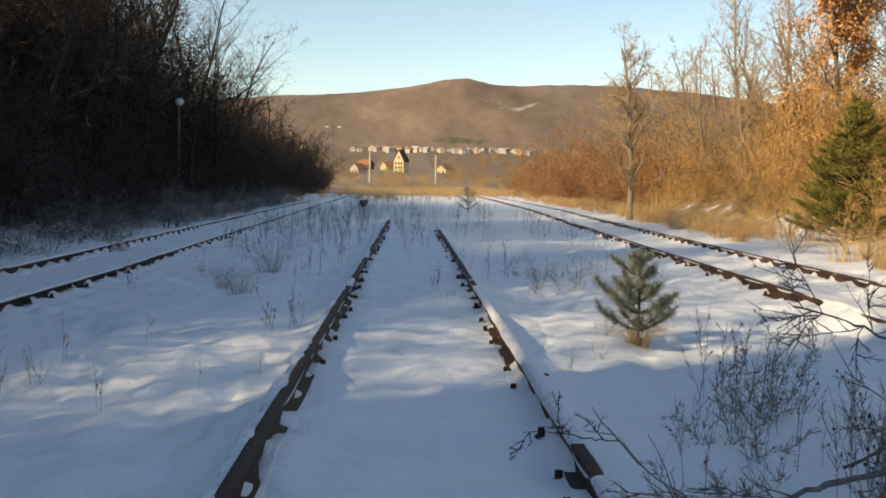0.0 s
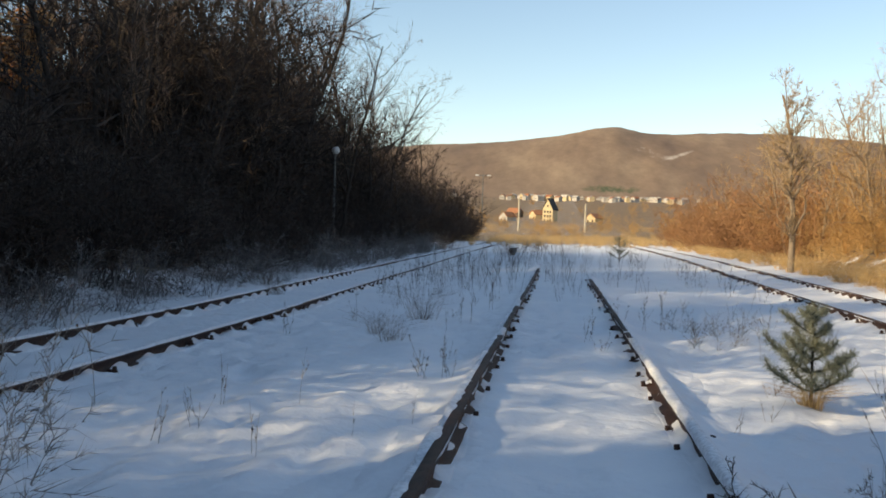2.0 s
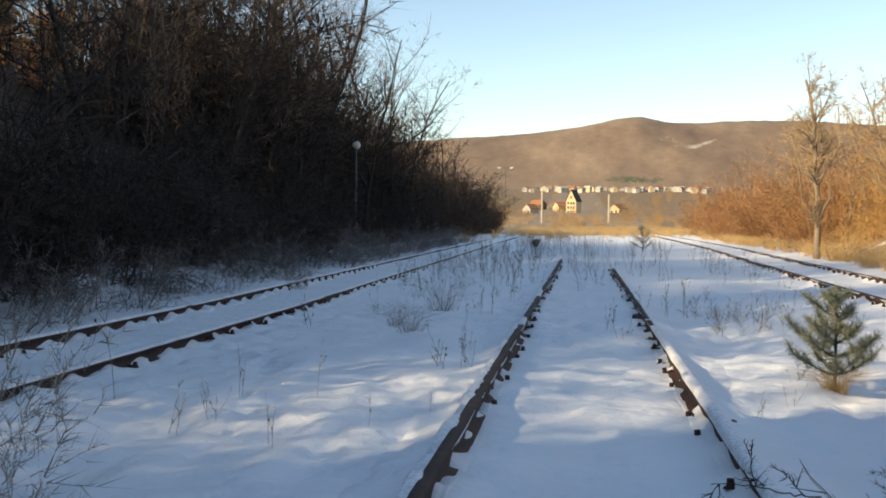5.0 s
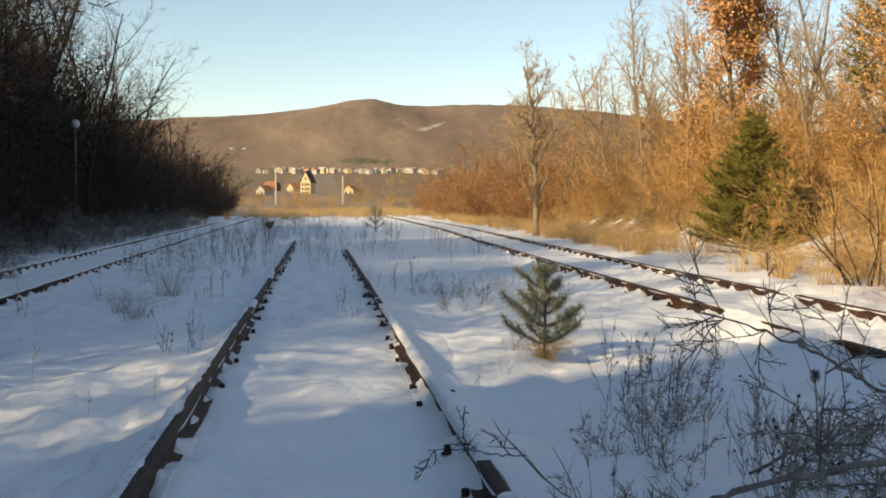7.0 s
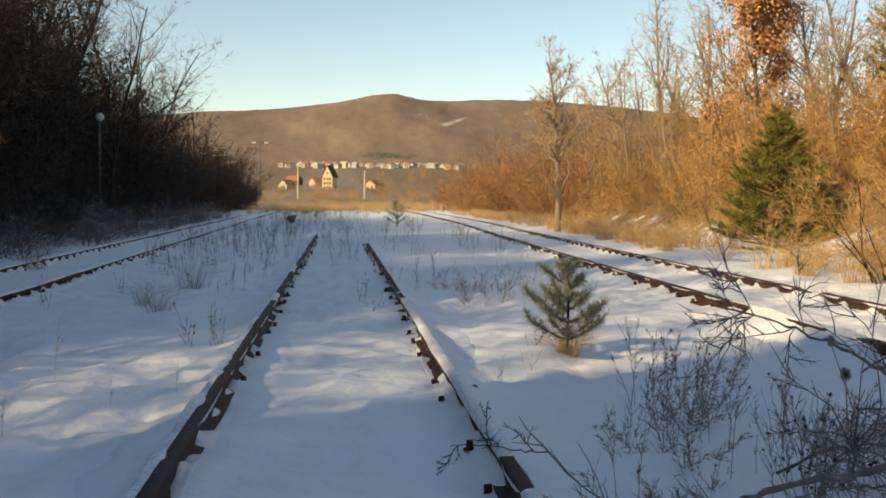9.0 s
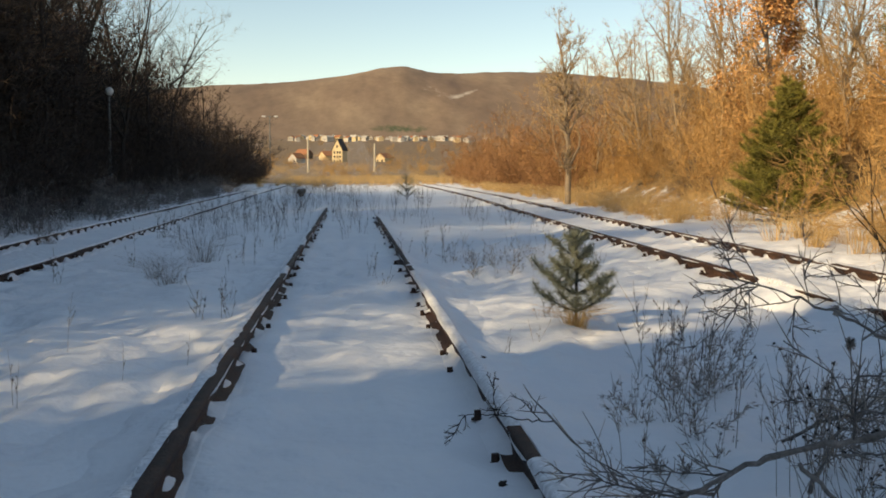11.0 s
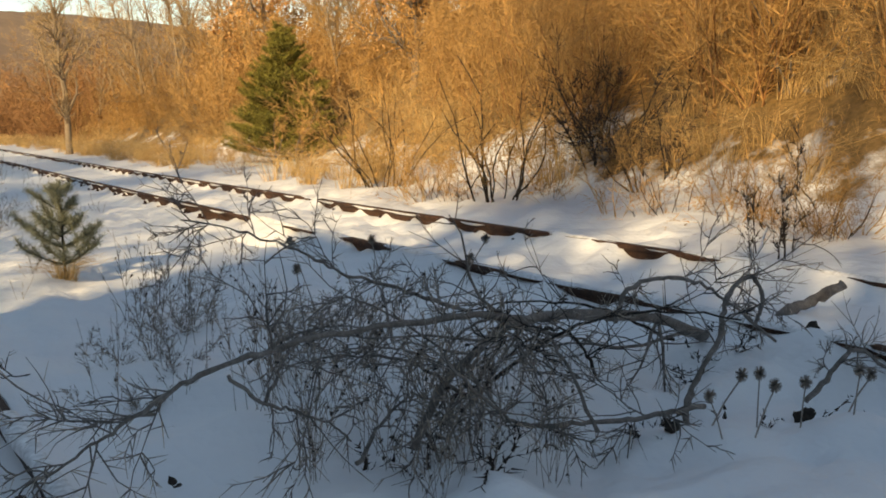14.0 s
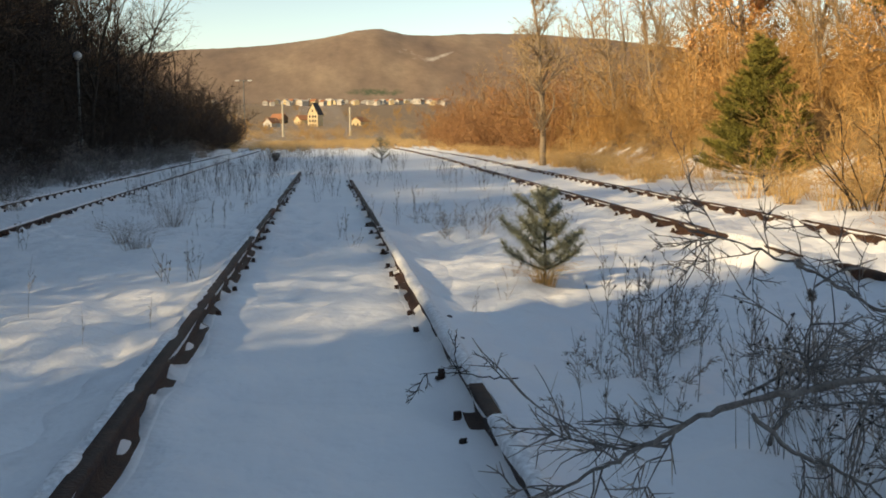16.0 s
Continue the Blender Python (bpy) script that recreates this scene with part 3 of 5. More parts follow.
def shrub_template(seed, stems, height, spread, spec, r=0.016):
    g = np.random.default_rng(seed)
    segs, tw = [], []
    for i in range(stems):
        a = g.random() * 2 * math.pi
        out = spread * (0.25 + g.random())
        d = np.array((math.cos(a) * out, math.sin(a) * out, 1.0))
        p = np.array((math.cos(a) * 0.12, math.sin(a) * 0.12, -0.12)) * (1 + g.random())
        grow(g, segs, tw, p, d / np.linalg.norm(d), height * (0.6 + 0.5 * g.random()), r * (0.7 + 0.6 * g.random()), 0, spec)
    return split_fine(segs, tw, 3, g)


def tree_template(seed, height, r, spec, sides=5, lean=0.05):
    g = np.random.default_rng(seed)
    segs, tw = [], []
    d = np.array((g.normal() * lean, g.normal() * lean, 1.0))
    grow(g, segs, tw, np.array((0, 0, -0.3)), d / np.linalg.norm(d), height, r, 0, spec)
    return split_fine(segs, tw, sides, g)


def weld(P, r, sides):
    """One unbroken tube through the points P, closed at both ends."""
    P = np.asarray(P, float)
    d = unit(np.gradient(P, axis=0))
    ref = np.array((0.13, 0.21, 1.0)) if abs(d[:, 2].mean()) < 0.8 else np.array((1.0, 0.1, 0.2))
    u = unit(np.cross(d, ref))
    v = np.cross(d, u)
    a = np.arange(sides) * 2 * np.pi / sides
    V = P[:, None] + (np.cos(a)[None, :, None] * u[:, None] + np.sin(a)[None, :, None] * v[:, None]) * np.asarray(r)[:, None, None]
    n = len(P)
    V = np.concatenate([V.reshape(-1, 3), P[:1], P[-1:]])
    i = np.arange(sides)
    j = (i + 1) % sides
    f = np.stack([i, j, j + sides, i + sides], 1)
    Q = ((np.arange(n - 1) * sides)[:, None, None] + f[None]).reshape(-1, 4)
    e0 = np.stack([j[::2], i[::2], (i[::2] - 1) % sides, np.full(len(i[::2]), n * sides)], 1)
    e1 = np.stack([i[::2], j[::2], np.full(len(i[::2]), n * sides + 1), (i[::2] - 1) % sides], 1)
    e1[:, [0, 1, 3]] += (n - 1) * sides
    return V, np.concatenate([Q, e0, e1])


SHRUB_FINE = dict(SHRUB, levels=[(6, 0.13, 0.0, 10, 0.65, 0.46, 0.12), (4, 0.2, 0.02, 15, 0.85, 0.5, 0.0)], twig=0.2, twig_w=0.0055)
SHRUBS_FINE = [shrub_template(30 + i, 9, 2.5, 0.55, SHRUB_FINE, 0.012) for i in range(4)]
SHRUBS = [shrub_template(20 + i, 9, 2.5, 0.55, SHRUB, 0.013) for i in range(5)]
WHIPS = [shrub_template(40 + i, 6, 4.2, 0.12, SAPLING, 0.018) for i in range(4)]
TANGLES = [shrub_template(60 + i, 9, 1.7, 0.7, TANGLE, 0.010) for i in range(4)]


def sunny_gap(x, y):
    """The thin place in the wooded slope through which sunlit oaks show."""
    return x < -10.5 and -0.635 < math.atan2(x + 0.14, y - 0.57) < -0.515


def lamp_gap(x, y):
    """Open ground in front of the lamp post."""
    return y < 46 and x > -11.5 and -0.243 < math.atan2(x, y - 0.5) < -0.212


def thicket(name, label, spots, templates, wood, fine, seed, category):
    """One uncountable mass of shrubs: spots are x, y, scale, tall."""
    g = np.random.default_rng(seed)
    a, b = [], []
    for x, y, s, tall in spots:
        (Vs, Qs), (Vt, Qt) = templates[g.integers(len(templates))]
        turn, lean = g.random() * 6.28, g.normal(size=2) * 0.06
        z = float(terrain(x, y))
        a.append((placed(Vs, x, y, z, s, turn, lean, tall), Qs))
        b.append((placed(Vt, x, y, z, s, turn, lean, tall), Qt))
    stems = np_part(name, *joined(a), wood)
    tagged(stems, label, category, kind="stuff")
    np_part("twig_spray", *joined(b), fine, stems)
    return stems


def scatter(n, seed, xfun, y0, y1, bias=1.0):
    g = np.random.default_rng(seed)
    out = []
    for _ in range(n):
        y = y0 + (y1 - y0) * g.random() ** bias
        x = xfun(y, g)
        out.append((x, y, 0.75 + 0.5 * g.random(), 0.85 + 0.35 * g.random()))
    return out


def edge_right(y):
    """Where the growth begins beyond the right track."""
    return lerp(y, RIGHT_LINE) + 1.5 + 1.25


def clear_right(spots):
    """Keep the thicket off the places of the single trees and bushes."""
    keep = []
    for s in spots:
        if all(math.hypot(s[0] - x, s[1] - y) > r for x, y, r in ((9.7, 21.4, 2.7), (8.0, 37.2, 1.2), (8.0, 14.3, 1.5), (7.6, 10.6, 1.0), (9.0, 12.4, 1.1))):
            keep.append(s)
    return keep


# right bank: sunlit brown shrubs, whips and grass
g_r = clear_right(scatter(175, 71, lambda y, g: float(bank_right(y)) + 1.6 + abs(g.normal()) * 4.5, 4, 62, 1.25))
thicket("shrub_thicket", "dense leafless brown shrubs on a sunlit bank", [q for q in g_r if q[1] > 19], SHRUBS, M_TWIG_BROWN, M_TWIG_BROWN, 1, "shrubs")
thicket("shrub_thicket", "fine-twigged leafless brown shrubs crowding a bank", [q for q in g_r if q[1] <= 19], SHRUBS_FINE, M_TWIG_RUSSET, M_TWIG_BROWN, 15, "shrubs")
g_r = clear_right(scatter(70, 72, lambda y, g: float(bank_right(y)) + 2.5 + abs(g.normal()) * 6, 5, 70, 1.2))
thicket("sapling_thicket", "slender leafless tan saplings among shrubs", g_r, WHIPS, M_TWIG_TAN, M_TWIG_BROWN, 2, "saplings")
g_r = [(x, y, s * (1.5 + 0.5 * (y - 48) / 77), t) for x, y, s, t in scatter(80, 73, lambda y, g: float(bank_right(y)) - 0.3 + abs(g.normal()) * 5, 48, 125)]
thicket("shrub_thicket", "reddish brown leafless shrubs along a far field edge", g_r, SHRUBS, M_TWIG_RUSSET, M_TWIG_RUSSET, 3, "shrubs")
g_r = clear_right([(x, y, s * 0.6, t) for x, y, s, t in scatter(85, 74, lambda y, g: float(edge_right(y)) + abs(g.normal()) * 2.2, 1.5, 40, 1.2)])
thicket("bramble_tangle", "low tangled brown brambles on snowy ground", g_r, TANGLES, M_TWIG_TAN, M_TWIG_BROWN, 4, "brambles")

g_r = [(x, y, s * 0.5, t) for x, y, s, t in scatter(30, 75, lambda y, g: g.uniform(7.3, 9.6), 4, 12.5)]
thicket("bramble_tangle", "dark dead brush heaped at the foot of a bank", g_r, TANGLES, M_TWIG_SHADE_DARK, M_TWIG_BROWN, 14, "brambles")

# left slope: shaded thicket, the shade also put into its dark twig colour
g_l = scatter(180, 81, lambda y, g: float(bank_left(y)) - 0.9 - abs(g.normal()) * 6, 4.5, 125, 1.15)
g_l = [(x, y, s * (1.5 + 0.35 * min(1, (-x - 9) / 6) + 0.3 * min(1, max(0, (y - 35) / 25))), t) for x, y, s, t in g_l]
g_l = [q for q in g_l if not 7.2 < q[1] - 0.65 * q[0] < 9.8 and not (q[0] < -11 and -0.64 < math.atan2(q[0] + 0.5, q[1] - 1) < -0.5)]
# shrubs beside and behind the eye, mostly out of view, added for shade
more = [(x, y, s * 2.2, t) for x, y, s, t in scatter(95, 84, lambda y, g: float(bank_left(y)) - 0.9 - abs(g.normal()) * 4.5, -30, 13)]
g_l += [q for q in more if q[1] - 0.65 * q[0] < 6.6 or 10.0 < q[1] - 0.65 * q[0]]
big = [(x, y, s * 2.0, t) for x, y, s, t in scatter(50, 85, lambda y, g: -13 - 9 * g.random(), 13, 48)]
g_l += [q for q in big if not (35 < q[1] - 0.65 * q[0] < 42 and q[0] < -15)]
g_l += [(x, y, s * 2.5, t) for x, y, s, t in scatter(20, 87, lambda y, g: -11.6 - 3.5 * g.random(), 30, 60)]
# out-of-view row added to break up sunlight on the left of the yard
g_l += [(-11.5 - 0.3 * (i % 2), 6.9 + 0.6 * i + 0.65 * (-11.5 - 0.3 * (i % 2)), 1.7, 0.85) for i in range(6)]
# an unseen loose row added to dapple the sunny strip, and a dense dark edge along the foot
g_l += [(-9.0 - 0.3 * (i % 3), 6.7 + 0.42 * i + 0.65 * (-9.0 - 0.3 * (i % 3)), 1.55 - 0.12 * (i % 2), 0.9) for i in range(8)]
g_l += [(-10.3 - 0.3 * (i % 2), 6.8 + 0.5 * i + 0.65 * (-10.3 - 0.3 * (i % 2)), 1.6 - 0.1 * (i % 2), 0.85) for i in range(7)]
g_l += [(x, y, s * 0.95, t * 0.8) for x, y, s, t in scatter(95, 86, lambda y, g: float(bank_left(y)) - 0.5 - 2.2 * g.random(), 9, 48)]
thicket("shrub_thicket", "dense leafless shrubs on a slope, shade in their dark colour", [q for q in g_l if not sunny_gap(q[0], q[1]) and not lamp_gap(q[0], q[1])], SHRUBS, M_TWIG_SHADE_DARK, M_TWIG_SHADE_DARK, 5, "shrubs")
g_l = scatter(80, 82, lambda y, g: float(bank_left(y)) - 3 - abs(g.normal()) * 9, 5, 70, 1.1)
g_l = [(x, y, s * 1.35, t) for x, y, s, t in g_l]
thicket("sapling_thicket", "leafless saplings with slope shade in their dark stems", [q for q in g_l if not sunny_gap(q[0], q[1]) and not lamp_gap(q[0], q[1])], WHIPS, M_TWIG_SHADE_DARK, M_TWIG_UMBER, 6, "saplings")
g_l = [(x, y, s * 0.75, t * 0.85) for x, y, s, t in scatter(130, 83, lambda y, g: float(bank_left(y)) + 0.9 - abs(g.normal()) * 1.0, 6, 75, 1.3)]
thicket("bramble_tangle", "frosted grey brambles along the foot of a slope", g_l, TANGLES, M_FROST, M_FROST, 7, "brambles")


def grass_tuft(seed, n, h, spread, w=0.006):
    g = np.random.default_rng(seed)
    a = g.random(n) * 2 * np.pi
    r0 = g.random(n) * spread * 0.4
    tip = g.random(n) * spread + r0
    hh = h * (0.5 + 0.7 * g.random(n))
    base = np.stack([np.cos(a) * r0, np.sin(a) * r0, np.full(n, -0.03)], 1)
    mid = np.stack([np.cos(a) * (r0 + tip) * 0.45, np.sin(a) * (r0 + tip) * 0.45, hh * 0.7], 1)
    end = np.stack([np.cos(a) * tip * 1.5, np.sin(a) * tip * 1.5, hh * (0.8 + 0.25 * g.random(n))], 1)
    W = np.full((n, 1), w)
    a = a + g.normal(size=n) * 0.5
    return joined([blades(np.hstack([base, mid, W]), g), blades(np.hstack([mid, end, W * 0.6]), g)])


TUFTS = [grass_tuft(90 + i, 58, 0.5, 0.46, 0.008) for i in range(4)]


def grass_stuff(name, label, spots, mat, seed, tufts):
    g = np.random.default_rng(seed)
    out = []
    for x, y, s, tall in spots:
        V, Q = tufts[g.integers(len(tufts))]
        out.append((placed(V, x, y, float(ground_z(x, y)), s, g.random() * 6.28, g.normal(size=2) * 0.12, tall), Q))
    return tagged(np_part(name, *joined(out), mat), label, "grass", kind="stuff")


g_g = scatter(400, 91, lambda y, g: float(edge_right(y)) + abs(g.normal()) * 2.2, 12, 85, 1.2)
g_g += scatter(360, 92, lambda y, g: float(bank_right(y)) + 1.0 + abs(g.normal()) * 5.0, 2, 32)
g_g = [q for q in g_g if math.hypot(q[0] - 9.1, q[1] - 20.8) > 2.6 and math.hypot(q[0] - 7.7, q[1] - 12.5) > 1.6 and math.hypot(q[0] - 9.2, q[1] - 12.4) > 1.5]
grass_stuff("dry_grass", "long golden dry grass along a sunlit bank", g_g, M_GRASS, 8, TUFTS)
g_g = [(x, y, s * 1.7, t) for x, y, s, t in scatter(260, 93, lambda y, g: g.uniform(-9, 13), 92, 190)]
grass_stuff("dry_grass", "tall tan dry grass across a far field", g_g, M_GRASS, 9, TUFTS)
out, g = [], np.random.default_rng(94)
for i in range(240):
    y = 185 + 560 * g.random() ** 1.6
    x = g.uniform(-0.22, 0.24) * y
    V, Q = TUFTS[i % 4]
    rise = smooth01((y - 130) / 150) * 2.2 + smooth01((y - 350) / 900) * 38
    out.append((placed(V, x, y, float(terrain(x, y) + rise), 2.4 + y / 160, i * 1.7, (0, 0), 0.7), Q))
tagged(np_part("dry_grass", *joined(out), M_TWIG_TAN), "tan dry grass and scrub below a far village", "grass", kind="stuff")


# ---------------------------------------------------------------- single trees
def tree_thing(name, label, category, V1, V2, bark, fine, m, group="", crown_label=""):
    t = empty(name, m, label, category, group)
    np_part("trunk", *V1, bark, t)
    np_part("crown", *V2, fine, t, crown_label)
    return t


LEFT_TREES = []
g = np.random.default_rng(101)
for i in range(5):
    V1, V2 = tree_template(110 + i, 8.0 + i * 0.4, 0.11, TREE, 5, 0.10)
    LEFT_TREES.append((V1, V2))
protos = []
# trees below y = 6 are out of view, added to shade the near snow
spots = [(-12.5, 36, 1.0), (-11, 42, 1.0), (-14, 30, 1.05), (-12.0, 24, 0.95), (-15.5, 22, 1.1), (-11.0, 17, 0.8), (-13.5, 14, 0.95), (-17, 27, 1.1),
         (-18, 17, 1.1), (-12.5, 50, 0.95), (-11.5, 58, 0.8), (-14, 66, 0.8), (-11.5, 75, 0.65), (-12.5, 88, 0.6), (-16, 45, 1.0), (-19, 36, 1.05), (-21, 24, 1.1),
         (-10.6, 29, 0.75), (-10.5, 47, 0.7), (-13.2, 19, 1.0), (-16, 11, 1.0), (-20, 13, 1.1), (-14.5, 39, 1.0), (-22, 31, 1.1), (-18, 54, 0.9),
         (-12.5, -5, 1.0), (-10.6, -7.5, 0.95), (-13.5, -9, 1.1), (-16, -6, 1.05), (-12, -13, 1.1), (-16, -14, 1.1), (-10.5, -17, 1.0), (-18, -8, 1.15),
         (-14, -20, 1.1), (-19, -18, 1.1), (-11.5, -24, 1.0), (-19, 5.0, 1.0), (-23, -12, 1.15),
         (-15, 17.5, 0.9), (-13, 27.5, 0.9), (-16.5, 33, 1.0), (-14.5, 25, 1.0), (-17.5, 22, 1.0), (-20, 28, 1.05), (-13.5, 33.5, 0.9), (-12.8, 45, 0.9), (-15, 51, 0.9),
         (-24, 20, 1.1), (-24, 27, 1.1), (-19, 42, 1.0), (-22, 38, 1.0), (-15.5, 60, 0.8), (-12.3, 63, 0.7), (-13.5, 80, 0.6), (-16.5, 14.5, 0.9), (-21, 17, 1.0), (-12.2, 39.5, 0.85),
         (-9.9, 41, 1.0), (-10.1, 46, 1.05), (-10.2, 52, 1.0), (-10.4, 59, 1.0), (-10.5, 67, 0.95), (-10.6, 76, 0.9), (-10.9, 86, 0.8), (-11.2, 97, 0.65), (-11.4, 48.5, 1.05), (-11.8, 56, 1.05), (-10.4, 36.5, 0.95),
         (-11.2, 38.5, 1.25), (-12.0, 44.5, 1.3), (-12.4, 50.5, 1.25), (-11.4, 33.5, 1.15), (-13.2, 41.5, 1.35), (-13.8, 47.5, 1.35), (-12.2, 36, 1.25), (-11.6, 54, 1.15)]
spots = [q for q in spots if not sunny_gap(q[0], q[1]) and not lamp_gap(q[0], q[1]) and not 7.2 < q[1] - 0.65 * q[0] < 9.8 and not (35.5 < q[1] - 0.65 * q[0] < 41.5 and q[0] < -16)]
# trunks take the dark bark, so slope shade is part of their colour
for k, (x, y, s) in enumerate(spots):
    z, a = float(terrain(x, y)), g.random() * 360
    m = pose(x, y, z, 0, 0, a)
    lab = "tall leafless tree on a shaded slope, bark darkened for shade" if k % 2 else "leafless many-branched tree among slope shrubs, bark darkened for shade"
    if k < 5:
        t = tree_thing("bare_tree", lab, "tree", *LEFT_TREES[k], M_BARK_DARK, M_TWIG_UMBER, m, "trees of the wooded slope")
        t.scale = (s, s, s)
        protos.append(t)
    else:
        t = copy_thing(protos[k % 5], m)
        t.scale = (s, s, s)
        tagged(t, lab)

# pale slender trees on the sunlit bank
WALNUT = dict(levels=[(11, 0.045, 0.03, 28, 0.65, 0.27, 0.26), (5, 0.16, 0.09, 11, 0.7, 0.5, 0.1), (4, 0.2, 0.05, 11, 0.7, 0.5, 0.0)], twig=0.3, twig_w=0.012, taper=0.25)
V1, V2 = tree_template(131, 6.6, 0.13, WALNUT, 6, 0.02)
tree_thing("bare_tree", "slender leafless tree with pale sunlit bark beside the track", "tree", V1, V2, M_BARK_PALE, M_TWIG_TAN, pose(8.05, 37.2, float(terrain(8.05, 37.2))))
DEAD = dict(levels=[(10, 0.07, 0.03, 12, 0.7, 0.32, 0.35), (5, 0.2, 0.06, 7, 0.75, 0.5, 0.1), (4, 0.22, 0.02, 6, 0.7, 0.5, 0.0)], twig=0.4, twig_w=0.014, taper=0.3)
for k, (x, y, h, r) in enumerate(((15.2, 45, 9.6, 0.10), (12.6, 44, 6.6, 0.07), (17.5, 48, 8.8, 0.12), (13.8, 55, 7.0, 0.1), (16.2, 38, 8.2, 0.1), (11.2, 52, 6.0, 0.09), (19.5, 33, 8.5, 0.12), (17.0, 27, 7.5, 0.1))):
    V1, V2 = tree_template(140 + k, h, r, DEAD if k < 2 else TREE, 5, 0.06)
    tree_thing("bare_tree", "tall leafless grey tree above a shrubby bank" if k else "tall crooked dead tree with broken top twigs", "tree", V1, V2, M_BARK_PALE, M_TWIG_TAN if k < 2 else M_TWIG_BROWN, pose(x, y, float(terrain(x, y))), "trees above the bank")
# young twiggy trees that close the skyline of the bank
YOUNG = dict(levels=[(8, 0.09, 0.03, 13, 0.6, 0.42, 0.15), (5, 0.16, 0.05, 9, 0.7, 0.5, 0.05), (3, 0.2, 0.03, 9, 0.7, 0.5, 0.0)], twig=0.28, twig_w=0.012, taper=0.2)
young = []
g = np.random.default_rng(151)
for k, (x, y, s) in enumerate(((11.6, 48, 0.85), (13.3, 50, 1.0), (14.2, 42.5, 0.95), (12.9, 39.5, 0.85), (15.6, 41.0, 1.05), (17.2, 43.5, 1.1), (14.4, 36.5, 0.9), (16.9, 34.5, 1.05), (18.8, 38, 1.15),
                               (12.2, 58, 0.95), (13.0, 66, 1.0), (12.6, 76, 0.95), (13.6, 34.0, 0.75), (18.4, 29.5, 1.05), (20.5, 27.5, 1.1), (16.0, 30.2, 0.95), (20.6, 22.5, 1.1), (22.0, 18.0, 1.1),
                               (15.2, 21.0, 0.8), (14.2, 17.0, 0.75), (17.2, 14.5, 0.85), (13.4, 26.5, 0.7), (19.6, 12.0, 0.9), (15.4, 11.0, 0.75), (13.2, 13.6, 0.65), (13.6, 46, 1.05), (14.8, 48, 1.1), (16.2, 46, 1.15), (12.4, 42.5, 0.95), (16.5, 52, 1.2), (14.9, 39, 1.0))):
    m = pose(x, y, float(terrain(x, y)), 0, 0, g.random() * 360)
    lab = "young leafless tree with fine tan twigs on a bank" if k % 2 else "thin many-stemmed leafless tree above sunlit shrubs"
    if k < 4:
        V1, V2 = tree_template(152 + k, 6.4, 0.085, YOUNG, 4, 0.08)
        t = tree_thing("bare_tree", lab, "tree", V1, V2, M_BARK_PALE, M_TWIG_TAN if k % 2 else M_TWIG_BROWN, m, "young trees above the bank")
        young.append(t)
    else:
        t = tagged(copy_thing(young[k % 4], m), lab)
    t.scale = (s, s, s)


def leaf_cloud(twigs, seed, n, size, thin=0.8):
    """Withered leaves along the twigs."""
    g = np.random.default_rng(seed)
    V = twigs[0].reshape(-1, 3, 3)
    pick = g.integers(len(V), size=n)
    t = g.random((n, 1))
    p = V[pick, 0] * (1 - t) + V[pick, 2] * t + g.normal(size=(n, 3)) * 0.16
    d = unit(g.normal(size=(n, 3)) + np.array((0, 0, -0.5))) * (size * (0.7 + 0.6 * g.random((n, 1))))
    return blades(np.hstack([p, p + d, np.full((n, 1), size * thin)]), g)


OAK = dict(levels=[(9, 0.06, 0.04, 30, 0.85, 0.33, 0.15), (5, 0.15, 0.05, 7, 0.75, 0.5, 0.1), (4, 0.2, 0.0, 8, 0.7, 0.5, 0.0)], twig=0.3, twig_w=0.012, taper=0.2)
for k, (x, y, h, n, leaf) in enumerate(((14.2, 32.5, 7.6, 19000, 0.095), (13.0, 21.8, 6.0, 5500, 0.06), (17.2, 21.0, 6.6, 5000, 0.065), (18.5, 16, 6.6, 5000, 0.065))):
    V1, V2 = tree_template(160 + k, h, 0.12, OAK, 5, 0.05)
    t = tree_thing("oak_tree", "oak still holding rust-orange withered leaves", "tree", V1, V2, M_BARK_GREY, M_TWIG_BROWN, pose(x, y, float(terrain(x, y))), "oaks on the bank")
    np_part("foliage", *leaf_cloud(V2, 170 + k, n, leaf), M_OAK_LEAF, t, "curled rust-orange withered leaves")
for k, (x, y, h) in enumerate(((-16.4, 27.0, 2.9), (-17.6, 26.2, 3.2), (-15.8, 28.3, 2.7), (-18.8, 30.5, 3.4))):
    V1, V2 = tree_template(180 + k, h, 0.1, OAK, 5, 0.05)
    t = tree_thing("oak_tree", "oak with orange leaves catching the sun up the slope", "tree", V1, V2, M_BARK_DARK, M_TWIG_SHADE_DARK, pose(x, y, float(terrain(x, y))), "oaks up the slope")
    np_part("foliage", *leaf_cloud(V2, 190 + k, 2600, 0.11), M_OAK_LEAF, t, "orange withered leaves")


